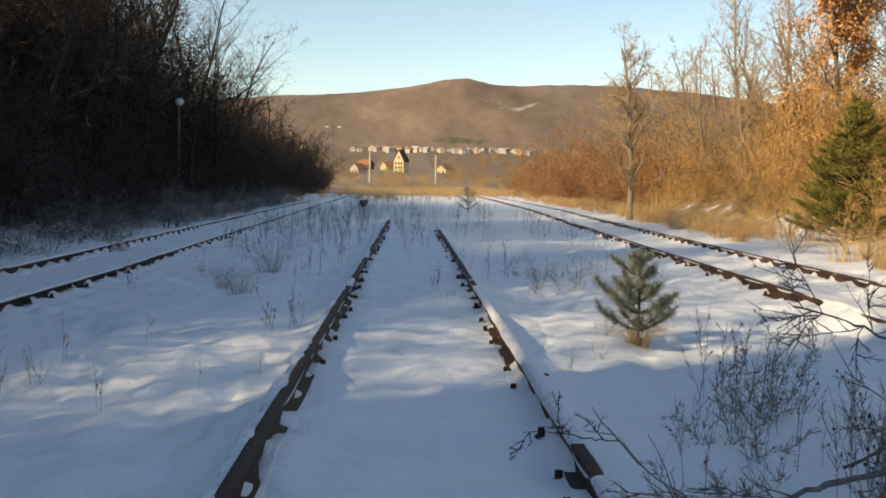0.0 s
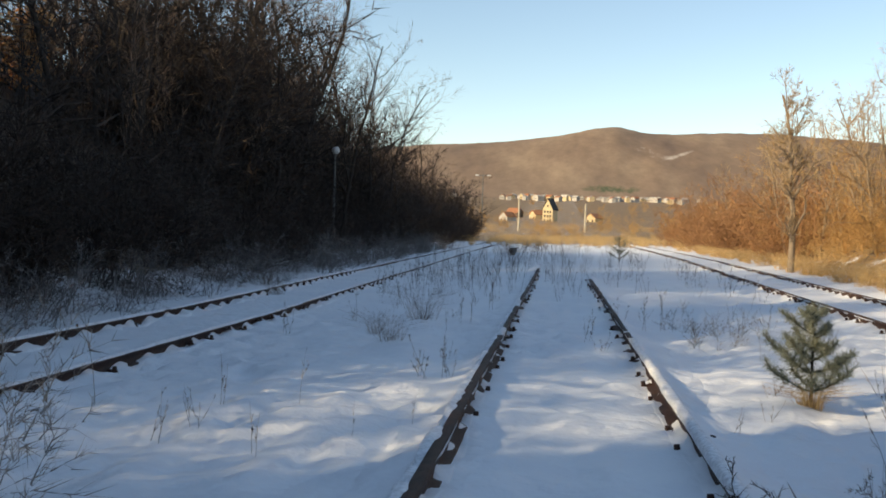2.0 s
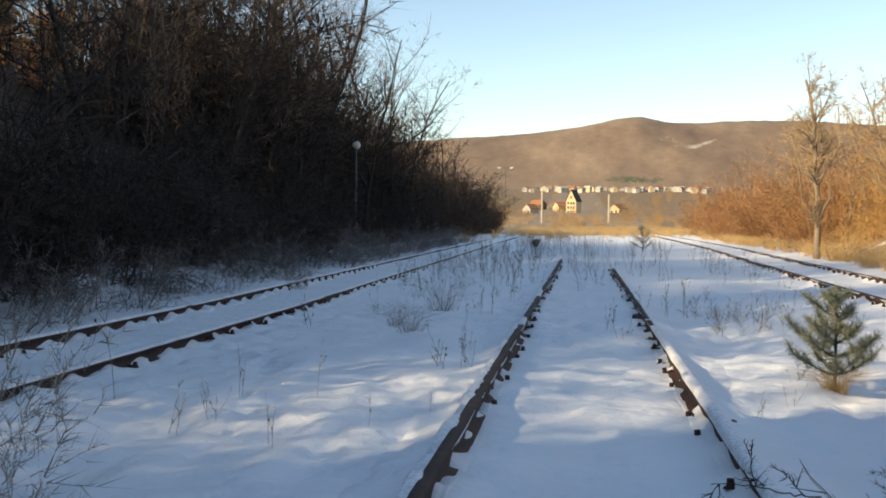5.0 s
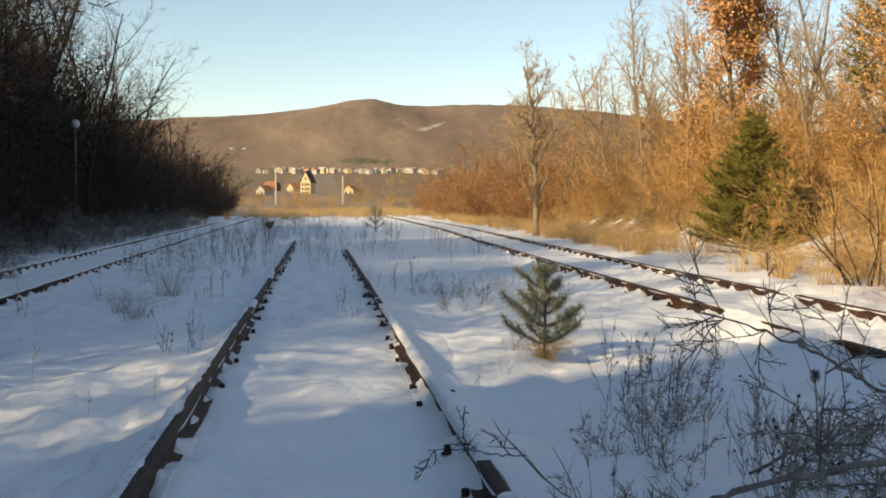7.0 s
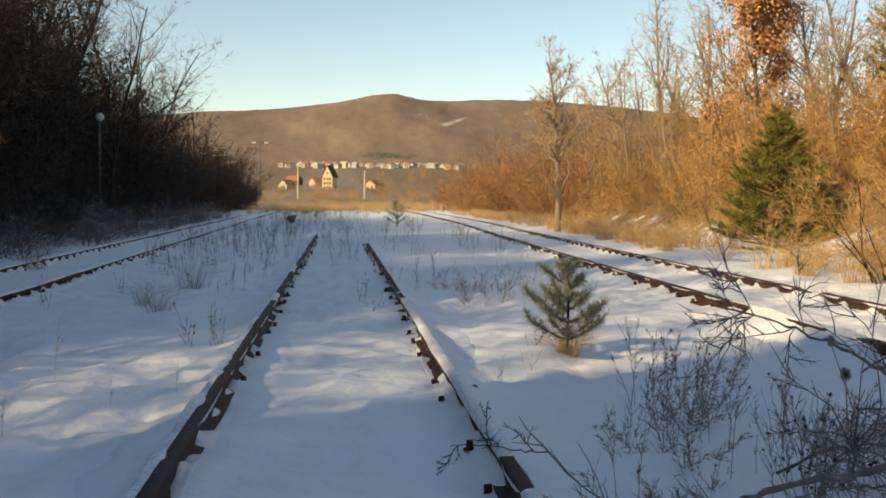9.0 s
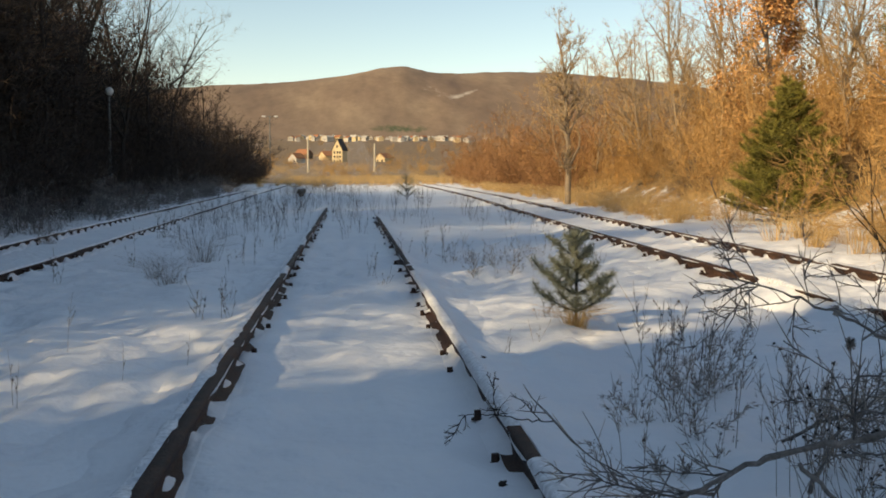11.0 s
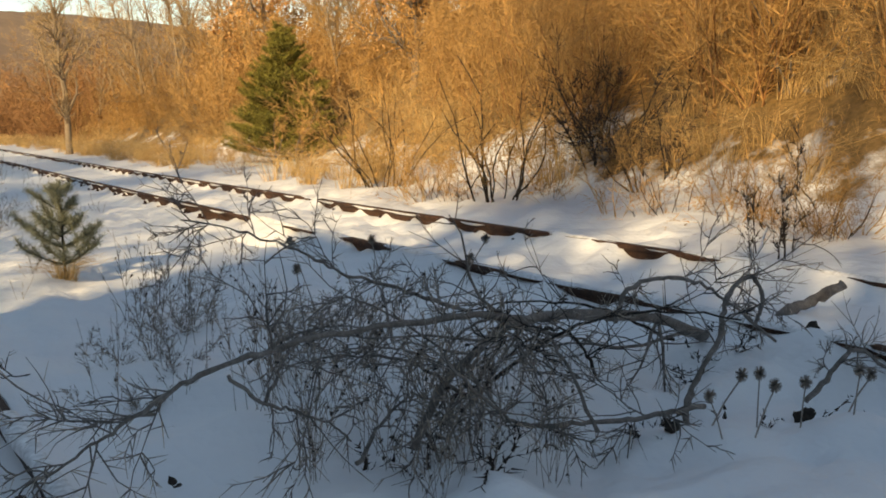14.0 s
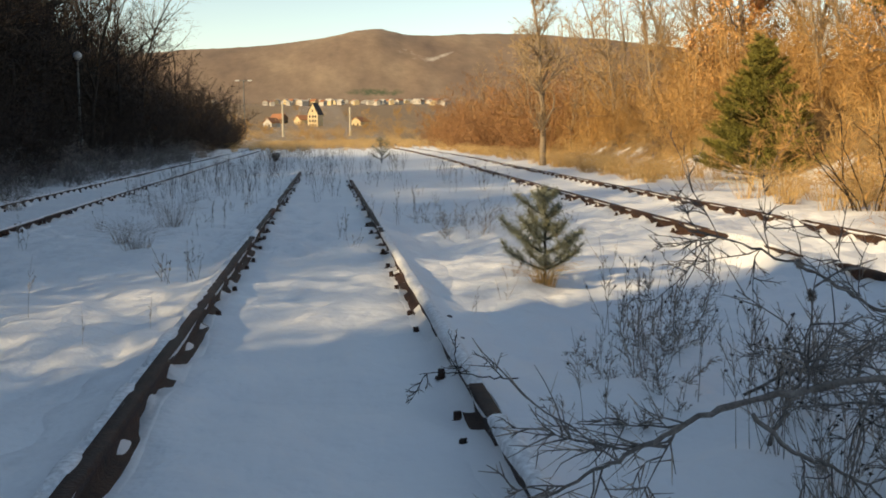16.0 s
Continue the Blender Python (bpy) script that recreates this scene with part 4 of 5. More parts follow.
def conifer(seed, height, base_r, whorls, per, needle, density, droop, lift_tip, trunk_r, needle_w=0.006, start=0.06, shape=1.0, ragged=1.0):
    """A small conifer: trunk, whorled branches and needles."""
    g = np.random.default_rng(seed)
    segs, bs = [], []
    n = 8
    for i in range(n):
        segs.append((0, 0, height * i / n - 0.05, 0, 0, height * (i + 1) / n - 0.05, trunk_r * (1 - i / n) + 0.003, trunk_r * (1 - (i + 1) / n) + 0.003))
    for w in range(whorls):
        f = start + (0.96 - start) * (w + 0.5 * g.random()) / whorls
        z = height * f
        length = base_r * (1 - f) ** shape * (1 + 0.4 * ragged * (g.random() - 0.5)) + 0.05 * base_r
        for b in range(per):
            a = 2 * math.pi * (b + g.random() * 0.7) / per + w
            ln = length * (0.95 + 0.6 * ragged * (g.random() - 0.5))
            p = np.array((0, 0, z + g.normal() * height * 0.015))
            d = np.array((math.cos(a), math.sin(a), droop + 0.25 * f))
            stack = [(p, d / np.linalg.norm(d), ln, trunk_r * 0.28 + 0.002, 0)]
            while stack:
                p0, d0, l0, r0, lev = stack.pop()
                m = 4 if lev == 0 else 2
                for s in range(m):
                    d0 = d0 + np.array((0, 0, lift_tip / m)) + g.normal(size=3) * 0.06
                    d0 = d0 / np.linalg.norm(d0)
                    q = p0 + d0 * l0 / m
                    segs.append((*p0, *q, r0 * (1 - s / m) + 0.0012, r0 * (1 - (s + 1) / m) + 0.0012))
                    k = max(2, int(density * l0 / m))
                    t = g.random((k, 1))
                    at = p0 + (q - p0) * t
                    nd = unit(d0 * 0.75 + unit(g.normal(size=(k, 3))) * 0.9)
                    bs.append(np.hstack([at, at + nd * needle * (0.7 + 0.5 * g.random((k, 1))), np.full((k, 1), needle_w)]))
                    if lev == 0 and s > 0:
                        for sd in (-1, 1):
                            side = np.array((-d0[1], d0[0], 0)) * sd
                            dd = d0 * 0.75 + side * 0.7
                            stack.append((q, dd / np.linalg.norm(dd), l0 * (0.42 - 0.07 * s), r0 * 0.5, 1))
                    p0 = q
    for k in range(int(density * 0.25 * height)):
        t = height * (0.75 + 0.25 * g.random())
        a = g.random() * 6.28
        bs.append(np.array([[0, 0, t, math.cos(a) * needle * 0.6, math.sin(a) * needle * 0.6, t + needle * 0.8, needle_w]]))
    return tubes(segs, 4), blades(np.concatenate(bs), g)


V1, V2 = conifer(201, 3.35, 1.38, 27, 9, 0.085, 190, -0.05, 0.35, 0.05, 0.012, 0.05, 0.85, 0.55)
spruce = tree_thing("spruce_tree", "young bushy green spruce standing at the foot of a bank", "tree", V1, V2, M_BARK_DARK, M_NEEDLE_SPRUCE, pose(10.1, 23.0, float(terrain(10.1, 23.0)) - 0.05), "", "dense yellowish green needles")
V1, V2 = conifer(207, 0.80, 0.37, 6, 5, 0.06, 640, 0.12, 0.55, 0.013, 0.0036, 0.16, 0.6, 1.5)
pine = tree_thing("pine_sapling", "knee-high frosted grey-green pine sapling in the snow", "tree", V1, V2, M_BARK_DARK, M_NEEDLE, pose(1.86, 8.55, float(ground_z(1.86, 8.55)) - 0.01), "", "frosted grey-green needles")
V, Q = grass_tuft(203, 260, 0.20, 0.22, 0.0045)
np_part("dead_skirt", V, Q, M_GRASS, pine, "dead rusty brown needles round the foot")
V1, V2 = conifer(205, 5.6, 1.9, 17, 7, 0.16, 42, 0.1, 0.4, 0.11, 0.022, 0.25, 0.6)
tree_thing("pine_tree", "ragged olive-green pine above the bank shrubs", "tree", V1, V2, M_BARK_DARK, M_NEEDLE_SPRUCE, pose(15.0, 25.2, float(terrain(15.0, 25.2))), "", "sparse olive needles")
V1, V2 = conifer(204, 1.25, 0.6, 6, 5, 0.07, 110, 0.2, 0.5, 0.02, 0.007, 0.1, 0.7)
tree_thing("pine_sapling", "small dark frosted pine between the tracks", "tree", V1, V2, M_BARK_DARK, M_NEEDLE, pose(2.7, 48, 0.02))

# separate bushes at the foot of the bank
BUSH = dict(levels=[(7, 0.19, 0.03, 9, 0.6, 0.45, 0.2), (5, 0.17, 0.03, 10, 0.7, 0.45, 0.0)], twig=0.2, twig_w=0.009, taper=0.3)


def stems_of(thing, seed, n, h, spread, spec, r, bark, fine):
    """Every stem of a bush as a part, its twigs under it."""
    for i in range(n):
        V1, V2 = shrub_template(seed + i, 1, h, spread, spec, r)
        st = np_part("stem", *V1, bark, thing)
        np_part("twig_spray", *V2, fine, st)


for k, (x, y, n, h, sp, bark, fine, lab) in enumerate((
        (7.95, 14.3, 13, 2.2, 0.5, M_BARK_DARK, M_TWIG_BROWN, "leafless many-stemmed brown bush beside the track"),
        (7.6, 10.6, 11, 2.1, 0.28, M_BARK_DARK, M_TWIG_BROWN, "upright leafless brown bush in thin snow"),
        (9.0, 10.2, 9, 2.0, 0.4, M_BARK_DARK, M_TWIG_SHADE_DARK, "dark dense leafless bush at the foot of a bank"),
        (8.6, 8.9, 8, 1.5, 0.5, M_BARK_DARK, M_TWIG_SHADE_DARK, "low dark leafless bush on snowy ground"),
        (6.45, 5.3, 5, 1.15, 0.10, M_BARK_DARK, M_TWIG_SHADE_DARK, "thin dark upright shrub beside the buried track"),
        (10.2, 8.2, 7, 2.0, 0.3, M_BARK_GREY, M_TWIG_BROWN, "leafless brown bush on the bank"),
        (8.2, 18.5, 6, 1.6, 0.4, M_BARK_GREY, M_TWIG_BROWN, "low leafless brown bush near a spruce"))):
    b = empty("bush", pose(x, y, float(terrain(x, y))), lab, "bush", "bushes at the foot of the bank")
    stems_of(b, 210 + 20 * k, n, h, sp, SAPLING if k == 4 else BUSH, 0.009 if k == 4 else 0.016, bark, fine)


# ---------------------------------------------------------------- weeds in the snow
WEED = dict(levels=[(6, 0.05, 0.02, 4, 0.5, 0.2, 0.35), (3, 0.12, 0.05, 4, 0.6, 0.5, 0.2)], twig=0.04, twig_w=0.0035, taper=0.4)


def seed_heads(segs, g, share, r):
    """Small ragged seed heads at branch tips."""
    out = []
    for s in segs:
        if g.random() < share:
            c = np.array(s[3:6])
            k = 7
            d = unit(g.normal(size=(k, 3)))
            out.append(np.hstack([np.repeat(c[None], k, 0), c + d * r, np.full((k, 1), r * 0.9)]))
    return blades(np.concatenate(out), g) if out else None


def weed_mesh(seed, stalks, h, lean=0.15, heads=0.07, r=0.0028, spec=WEED):
    """A list of stalks, each with its mesh and its seed heads."""
    g = np.random.default_rng(seed)
    out = []
    for i in range(stalks):
        segs, tw = [], []
        d = np.array((g.normal() * lean, g.normal() * lean, 1.0))
        p = np.array((g.normal() * 0.05, g.normal() * 0.05, -0.04))
        grow(g, segs, tw, p, d / np.linalg.norm(d), h * (0.55 + 0.6 * g.random()), r, 0, spec)
        pairs = [tubes(segs, 3)]
        if tw:
            pairs.append(blades(tw, g))
        out.append((joined(pairs), seed_heads(segs, g, heads, 0.012)))
    return out


def weed_data(stalks):
    made = []
    for (V, Q), hd in stalks:
        me = np_mesh("stalk", V, Q)
        me.materials.append(M_WEED)
        mh = None
        if hd:
            mh = np_mesh("seed_head", *hd)
            mh.materials.append(M_TWIG_SHADE_DARK)
        made.append((me, mh))
    return made


WEEDS = [weed_data(weed_mesh(230 + k, n, h, lean, hd)) for k, (n, h, lean, hd) in enumerate(((1, 0.62, 0.05, 0.08), (3, 0.5, 0.2, 0.05), (2, 0.8, 0.1, 0.1), (5, 0.42, 0.3, 0.03), (1, 0.9, 0.04, 0.12), (4, 0.6, 0.15, 0.07)))]


def weed(data, x, y, s=1.0, turn=0.0, label="thin frosted dry weed stalks standing in snow", group="weeds in the snow"):
    ob = empty("dry_weed", pose(x, y, float(ground_z(x, y)) - 0.01, 0, 0, turn), label, "weed", group)
    ob.scale = (s, s, s)
    for me, mh in data:
        st = new("stalk", me)
        st.parent = ob
        if mh:
            c = new("seed_head", mh)
            c.parent = st
    return ob


g = np.random.default_rng(240)
for k, x, y, s in ((4, -3.58, 7.8, 1.25), (1, -2.6, 6.6, 0.9), (4, -1.95, 7.66, 0.6), (0, -2.6, 7.9, 0.75), (1, -2.5, 6.9, 0.7), (0, -1.84, 6.2, 0.7), (0, -1.3, 6.5, 0.55),
                   (3, -1.3, 9.15, 1.0), (5, -1.07, 9.25, 0.75), (0, -1.2, 17, 1.0), (2, -1.3, 14.7, 0.8), (5, 0.3, 13.1, 0.8), (3, 0.37, 11.8, 0.6), (2, 1.05, 13.9, 0.9), (2, 1.3, 14.4, 1.0),
                   (0, -1.04, 7.1, 0.5), (0, -1.83, 6.1, 0.6), (1, -2.4, 6.7, 0.7), (0, -2.55, 7.8, 0.9), (5, 0.8, 15.6, 0.8), (0, -1.2, 16.8, 0.9), (1, 1.07, 7.14, 0.5), (1, 1.35, 7.6, 0.55),
                   (2, 1.9, 6.5, 0.85), (4, 1.6, 5.1, 0.8), (0, 1.21, 4.5, 0.9), (5, 3.0, 7.8, 0.7), (2, 2.2, 6.9, 0.8), (4, 2.5, 7.2, 0.7), (5, 1.75, 5.8, 0.9), (2, 2.05, 6.0, 0.9), (5, 2.3, 5.4, 0.9)):
    weed(WEEDS[k], x, y, s, g.random() * 360)
for i in range(60):
    y = 8.5 + 26 * g.random() ** 1.3
    x = g.choice((g.uniform(-3.9, -1.0), g.uniform(-3.6, -1.0), g.uniform(1.0, 3.6), g.uniform(-0.4, 0.5)), p=(0.4, 0.25, 0.28, 0.07))
    weed(WEEDS[int(g.integers(6))], float(x), float(y), float(0.45 + 0.4 * g.random()), float(g.random() * 360))
# grey tufts
for x, y, s, lab in ((-2.05, 15.0, 1.0, "bushy tuft of frosted dry grass"), (-2.03, 12.05, 0.7, "low flattened tuft of frosted dry grass"), (-2.4, 13.2, 0.6, "low tuft of frosted dry grass"), (-5.75, 20.3, 0.9, "dark dry tuft beside the rail")):
    V, Q = grass_tuft(250 + int(y * 3), 110, 0.5, 0.5, 0.0045)
    tagged(np_part("grass_tuft", placed(V, x, y, float(ground_z(x, y)), s), Q, M_WEED), lab, "grass tuft", "tufts in the yard")
LOW = dict(levels=[(5, 0.12, 0.02, 8, 0.6, 0.45, 0.1), (3, 0.16, 0.03, 6, 0.7, 0.45, 0.0)], twig=0.08, twig_w=0.004, taper=0.3)
for x, y, s in ((1.75, 12.8, 1.0), (2.05, 13.8, 0.9), (1.55, 14.8, 0.8)):
    b = empty("frosted_bush", pose(x, y, float(ground_z(x, y)), 0, 0, x * 200), "low twiggy grey bush in the snow", "bush", "low bushes between the tracks")
    b.scale = (s, s, s)
    stems_of(b, int(261 + y * 10), 9, 0.62, 0.5, LOW, 0.005, M_WEED, M_WEED)
# a taller frosted shrub close by on the left
TALL = dict(levels=[(6, 0.1, 0.02, 12, 0.65, 0.4, 0.15), (4, 0.16, 0.0, 10, 0.75, 0.45, 0.0)], twig=0.07, twig_w=0.0035, taper=0.35)
b = empty("frosted_bush", pose(-2.72, 4.55, float(ground_z(-2.72, 4.55))), "thin grey frosted shrub with fine twigs", "bush")
stems_of(b, 262, 8, 1.1, 0.4, TALL, 0.006, M_WEED, M_WEED)
# uncounted frosted stalks further along the yard


def far_weed(seed):
    g = np.random.default_rng(seed)
    segs, tw = [], []
    for _ in range(5):
        d = np.array((g.normal() * 0.2, g.normal() * 0.2, 1.0))
        grow(g, segs, tw, np.array((g.normal() * 0.1, g.normal() * 0.1, -0.04)), d / np.linalg.norm(d), 0.8 * (0.5 + 0.7 * g.random()), 0.0045, 0, WEED)
    S = np.array(segs)
    return slivers(np.concatenate([np.hstack([S[:, :6], S[:, 6:7] * 2]), np.array(tw).reshape(-1, 7)]), g)


FAR_WEEDS = [far_weed(300 + i) for i in range(9)]
out = []
for i in range(340):
    y = 20 + 75 * g.random() ** 1.2
    x = float(g.choice((g.uniform(-4.2, -0.9), g.uniform(1.0, 4.2), g.normal() * 0.9), p=(0.55, 0.2, 0.25)))
    V, Q = FAR_WEEDS[i % 9]
    out.append((placed(V, x, float(y), float(terrain(x, y)), 0.6 + 0.55 * g.random(), g.random() * 6), Q))
tagged(np_part("frosted_weeds", *joined(out), M_FROST), "frosted dry weeds along the disused yard", "weeds", kind="stuff")


# ---------------------------------------------------------------- fallen branches
def curve_points(pts, n=7):
    """A smooth path through a few points."""
    P = np.array(pts, float)
    P = np.vstack([2 * P[0] - P[1], P, 2 * P[-1] - P[-2]])
    out = []
    for i in range(1, len(P) - 2):
        for t in np.arange(n) / n:
            a, b, c, d = P[i - 1:i + 3]
            out.append(0.5 * (2 * b + (c - a) * t + (2 * a - 5 * b + 4 * c - d) * t ** 2 + (3 * b - a - 3 * c + d) * t ** 3))
    out.append(P[-2])
    return np.array(out)


SIDE = dict(levels=[(6, 0.16, -0.01, 6, 0.75, 0.5, 0.1), (4, 0.2, 0.0, 4, 0.7, 0.5, 0.1)], twig=0.07, twig_w=0.0045, taper=0.35)


def fallen_branch(label, pts, r0, r1, kids, kid_len, seed, bark=None, sides=8, from_t=0.15):
    g = np.random.default_rng(seed)
    P = curve_points(pts)
    P = P + g.normal(size=P.shape) * 0.004
    n = len(P) - 1
    r = np.linspace(r0, r1, n + 1) * 0.8 * (1 + 0.10 * g.normal(size=n + 1))
    b = empty("fallen_branch", pose(0, 0, 0), label, "branch", "fallen branches of the brush heap")
    np_part("limb", *weld(P, r, sides), bark or M_BARK_GREY, b, smooth=True)
    for _ in range(kids):
        segs, tw = [], []
        i = int(n * (from_t + (1 - from_t) * g.random()) * 0.999)
        d = P[i + 1] - P[i]
        d = d / np.linalg.norm(d)
        ax = np.cross(d, g.normal(size=3))
        ax = ax / np.linalg.norm(ax)
        dd = d * 0.6 + ax * 0.8
        grow(g, segs, tw, P[i], dd / np.linalg.norm(dd), kid_len * (0.5 + g.random()), max(r[i] * 0.35, 0.003), 0, SIDE)
        sb = np_part("side_branch", *tubes(segs, 4), bark or M_BARK_GREY, b)
        if tw:
            np_part("twig_spray", *blades(tw, g), M_WEED, sb)
    return b


fallen_branch("thick grey fallen limb lying across snow", [(4.5, 3.75, -0.02), (3.95, 3.62, 0.12), (3.45, 3.45, 0.31), (2.9, 3.4, 0.41), (2.5, 3.25, 0.46), (2.3, 3.15, 0.44), (2.05, 3.1, 0.32), (1.85, 3.0, 0.14)], 0.038, 0.018, 16, 0.5, 401)
fallen_branch("long thin grey branch arching down to the rail", [(2.52, 3.25, 0.46), (2.2, 3.12, 0.54), (1.75, 3.05, 0.57), (1.35, 3.0, 0.56), (1.12, 3.0, 0.52), (0.92, 3.05, 0.41), (0.78, 3.1, 0.32), (0.6, 3.2, 0.2)], 0.018, 0.004, 13, 0.42, 402, from_t=0.35)
fallen_branch("arching leafless grey branch over the brush heap", [(3.3, 4.0, 0.15), (2.74, 4.2, 0.36), (2.42, 4.2, 0.49), (2.19, 4.2, 0.57), (1.97, 4.2, 0.70), (1.75, 4.2, 0.79), (1.46, 4.2, 0.88)], 0.014, 0.004, 17, 0.38, 403)
fallen_branch("thin looping branch above the snow", [(2.95, 3.2, 0.40), (3.02, 3.2, 0.53), (3.22, 3.2, 0.56), (3.45, 3.2, 0.51), (3.63, 3.2, 0.4), (3.95, 3.2, 0.18)], 0.013, 0.008, 5, 0.3, 404)
fallen_branch("curved pale grey branch rising from snow", [(3.12, 2.95, -0.04), (3.18, 3.0, 0.1), (3.36, 3.0, 0.32), (3.46, 3.05, 0.47), (3.66, 3.1, 0.53), (3.74, 3.1, 0.42), (3.76, 3.15, 0.3)], 0.019, 0.011, 9, 0.35, 405)
fallen_branch("low pale branch curving along the snow", [(3.1, 2.85, 0.1), (2.75, 2.8, 0.13), (2.43, 2.8, 0.17), (2.2, 2.8, 0.2), (2.05, 2.8, 0.3), (1.85, 2.8, 0.5)], 0.014, 0.006, 12, 0.4, 406)
fallen_branch("thin dark branch hanging to the snow", [(1.2, 3.0, 0.5), (1.28, 2.95, 0.42), (1.4, 2.95, 0.36), (1.55, 3.0, 0.28), (1.66, 3.1, 0.18)], 0.008, 0.004, 4, 0.25, 407)
fallen_branch("short broken grey log leaning out of snow", [(4.72, 3.88, -0.05), (4.80, 3.82, 0.11), (4.93, 3.75, 0.17), (5.08, 3.66, 0.26)], 0.05, 0.034, 0, 0, 408)
fallen_branch("thorny dark branch low over the rail", [(0.95, 4.95, 0.14), (0.8, 4.85, 0.17), (0.62, 4.9, 0.19), (0.5, 5.0, 0.16)], 0.004, 0.002, 4, 0.14, 409, M_BARK_DARK)
fallen_branch("bent dark branch near the edge of the heap", [(3.6, 2.75, 0.05), (3.75, 2.7, 0.2), (3.95, 2.75, 0.22), (4.1, 2.6, 0.05)], 0.016, 0.008, 6, 0.3, 410)
g = np.random.default_rng(420)
for i in range(12):
    a, l = g.uniform(-0.6, 3.6), g.uniform(0.5, 1.1)
    c = np.array((g.uniform(1.7, 3.2), g.uniform(3.0, 5.0), 0))
    z0 = g.uniform(0.15, 0.5)
    d = np.array((math.cos(a), math.sin(a), 0)) * l
    fallen_branch("thin grey branch lying in a brush heap", [c - d * 0.5 + (0, 0, z0 * 0.4), c - d * 0.2 + (0, 0, z0 * 0.85), c + d * 0.15 + (0, 0, z0), c + d * 0.5 + (0, 0, z0 * 0.9)], 0.010, 0.004, 6, 0.3, 430 + i, M_BARK_DARK if i % 4 == 0 else M_BARK_GREY)
# hanging dry stalks in the middle of the heap
for k, (x, y, s) in enumerate(((1.9, 3.2, 0.95), (2.15, 3.05, 0.9), (1.7, 3.45, 0.8), (2.0, 2.85, 0.8), (2.45, 3.0, 0.65), (1.55, 3.2, 0.75), (1.8, 2.8, 0.7), (2.25, 2.75, 0.7), (1.95, 3.5, 0.95), (1.65, 3.85, 0.85), (2.2, 3.9, 0.9), (2.35, 3.3, 0.9), (1.85, 4.3, 0.8), (2.0, 3.05, 1.0), (2.55, 3.5, 0.8))):
    weed(weed_data(weed_mesh(450 + k, 11, 0.64, 0.22, 0.06, 0.0022)), x, y, s, 0, "dense clump of frosted dry stalks in a brush heap", "stalks in the brush heap")


# upright stalks on the near side of the heap
g = np.random.default_rng(461)
for i in range(26):
    y = g.uniform(3.7, 6.6)
    x = 0.35 * y + g.uniform(-0.55, 0.55)
    weed(WEEDS[(0, 2, 4, 5, 1)[i % 5]], float(x), float(y), float(g.uniform(0.5, 0.85)), float(g.random() * 360), "thin upright frosted stalks beside a brush heap", "stalks beside the brush heap")


def lump(seed, r, squash=0.7):
    """A ragged, splintered lump."""
    g = np.random.default_rng(seed)
    bm = bmesh.new()
    bmesh.ops.create_icosphere(bm, subdivisions=3, radius=r)
    off = Vector(g.random(3) * 50)
    for v in bm.verts:
        n = noise.noise(v.co * (2.2 / r) * 0.35 + off) + 0.5 * noise.noise(v.co * (6 / r) * 0.35 + off)
        v.co *= 1 + 0.95 * n
        v.co.x *= 1.5
        v.co.z *= squash * (1 + 0.6 * noise.noise(Vector((v.co.x, v.co.y, 0)) * (5 / r) * 0.35 + off))
    return bm


# small dark lumps stand in for shadows and hollows beneath the limbs
for k, (x, y, r, sq) in enumerate(((1.17, 3.5, 0.06, 1.0), (2.9, 2.82, 0.06, 1.5), (4.35, 3.3, 0.07, 1.9), (3.4, 2.6, 0.06, 1.6), (0.62, 4.42, 0.035, 1.0), (4.0, 3.5, 0.09, 0.8))):
    ob = part("shade_stub", lump(470 + k, r * 0.42, sq), M_BARK_DARK, None, smooth=True)
    ob.matrix_basis = pose(x, y, float(ground_z(x, y)) + r * sq * 0.1, 0, 0, k * 50)
    tagged(ob, "dark lump in place of shadow under the branches", "stub", "stubs in the snow")


# four root tangles; the rest are dark stems standing in for under-limb shadow
for k, (x, y, h) in enumerate(((2.55, 5.4, 0.5), (2.85, 5.2, 0.45), (2.4, 5.0, 0.4), (2.9, 5.6, 0.42), (1.75, 3.1, 0.3), (2.05, 3.0, 0.34), (3.75, 3.5, 0.3), (4.02, 3.42, 0.28), (3.0, 2.85, 0.24), (3.42, 2.62, 0.26), (2.6, 2.95, 0.22))):
    b = empty("root_shade_tangle", pose(x, y, float(ground_z(x, y))), "dark tangle of dead roots, partly in place of shadow", "roots", "dead roots under the brush heap")
    stems_of(b, 1480 + 12 * k, 8, h, 0.8 if k < 4 else 0.55, TANGLE, 0.011, M_BARK_DARK, M_WEED if k < 4 else M_TWIG_SHADE_DARK)
for k, (x, y, h) in enumerate(((1.62, 5.15, 0.45), (2.0, 6.15, 0.5), (1.45, 4.75, 0.3))):
    b = empty("frosted_bush", pose(x, y, float(ground_z(x, y))), "low grey frosted shrub with curved twigs", "bush", "low shrubs by the brush heap")
    stems_of(b, 540 + 12 * k, 7, h, 0.7, TALL, 0.005, M_BARK_DARK if k == 0 else M_WEED, M_WEED)
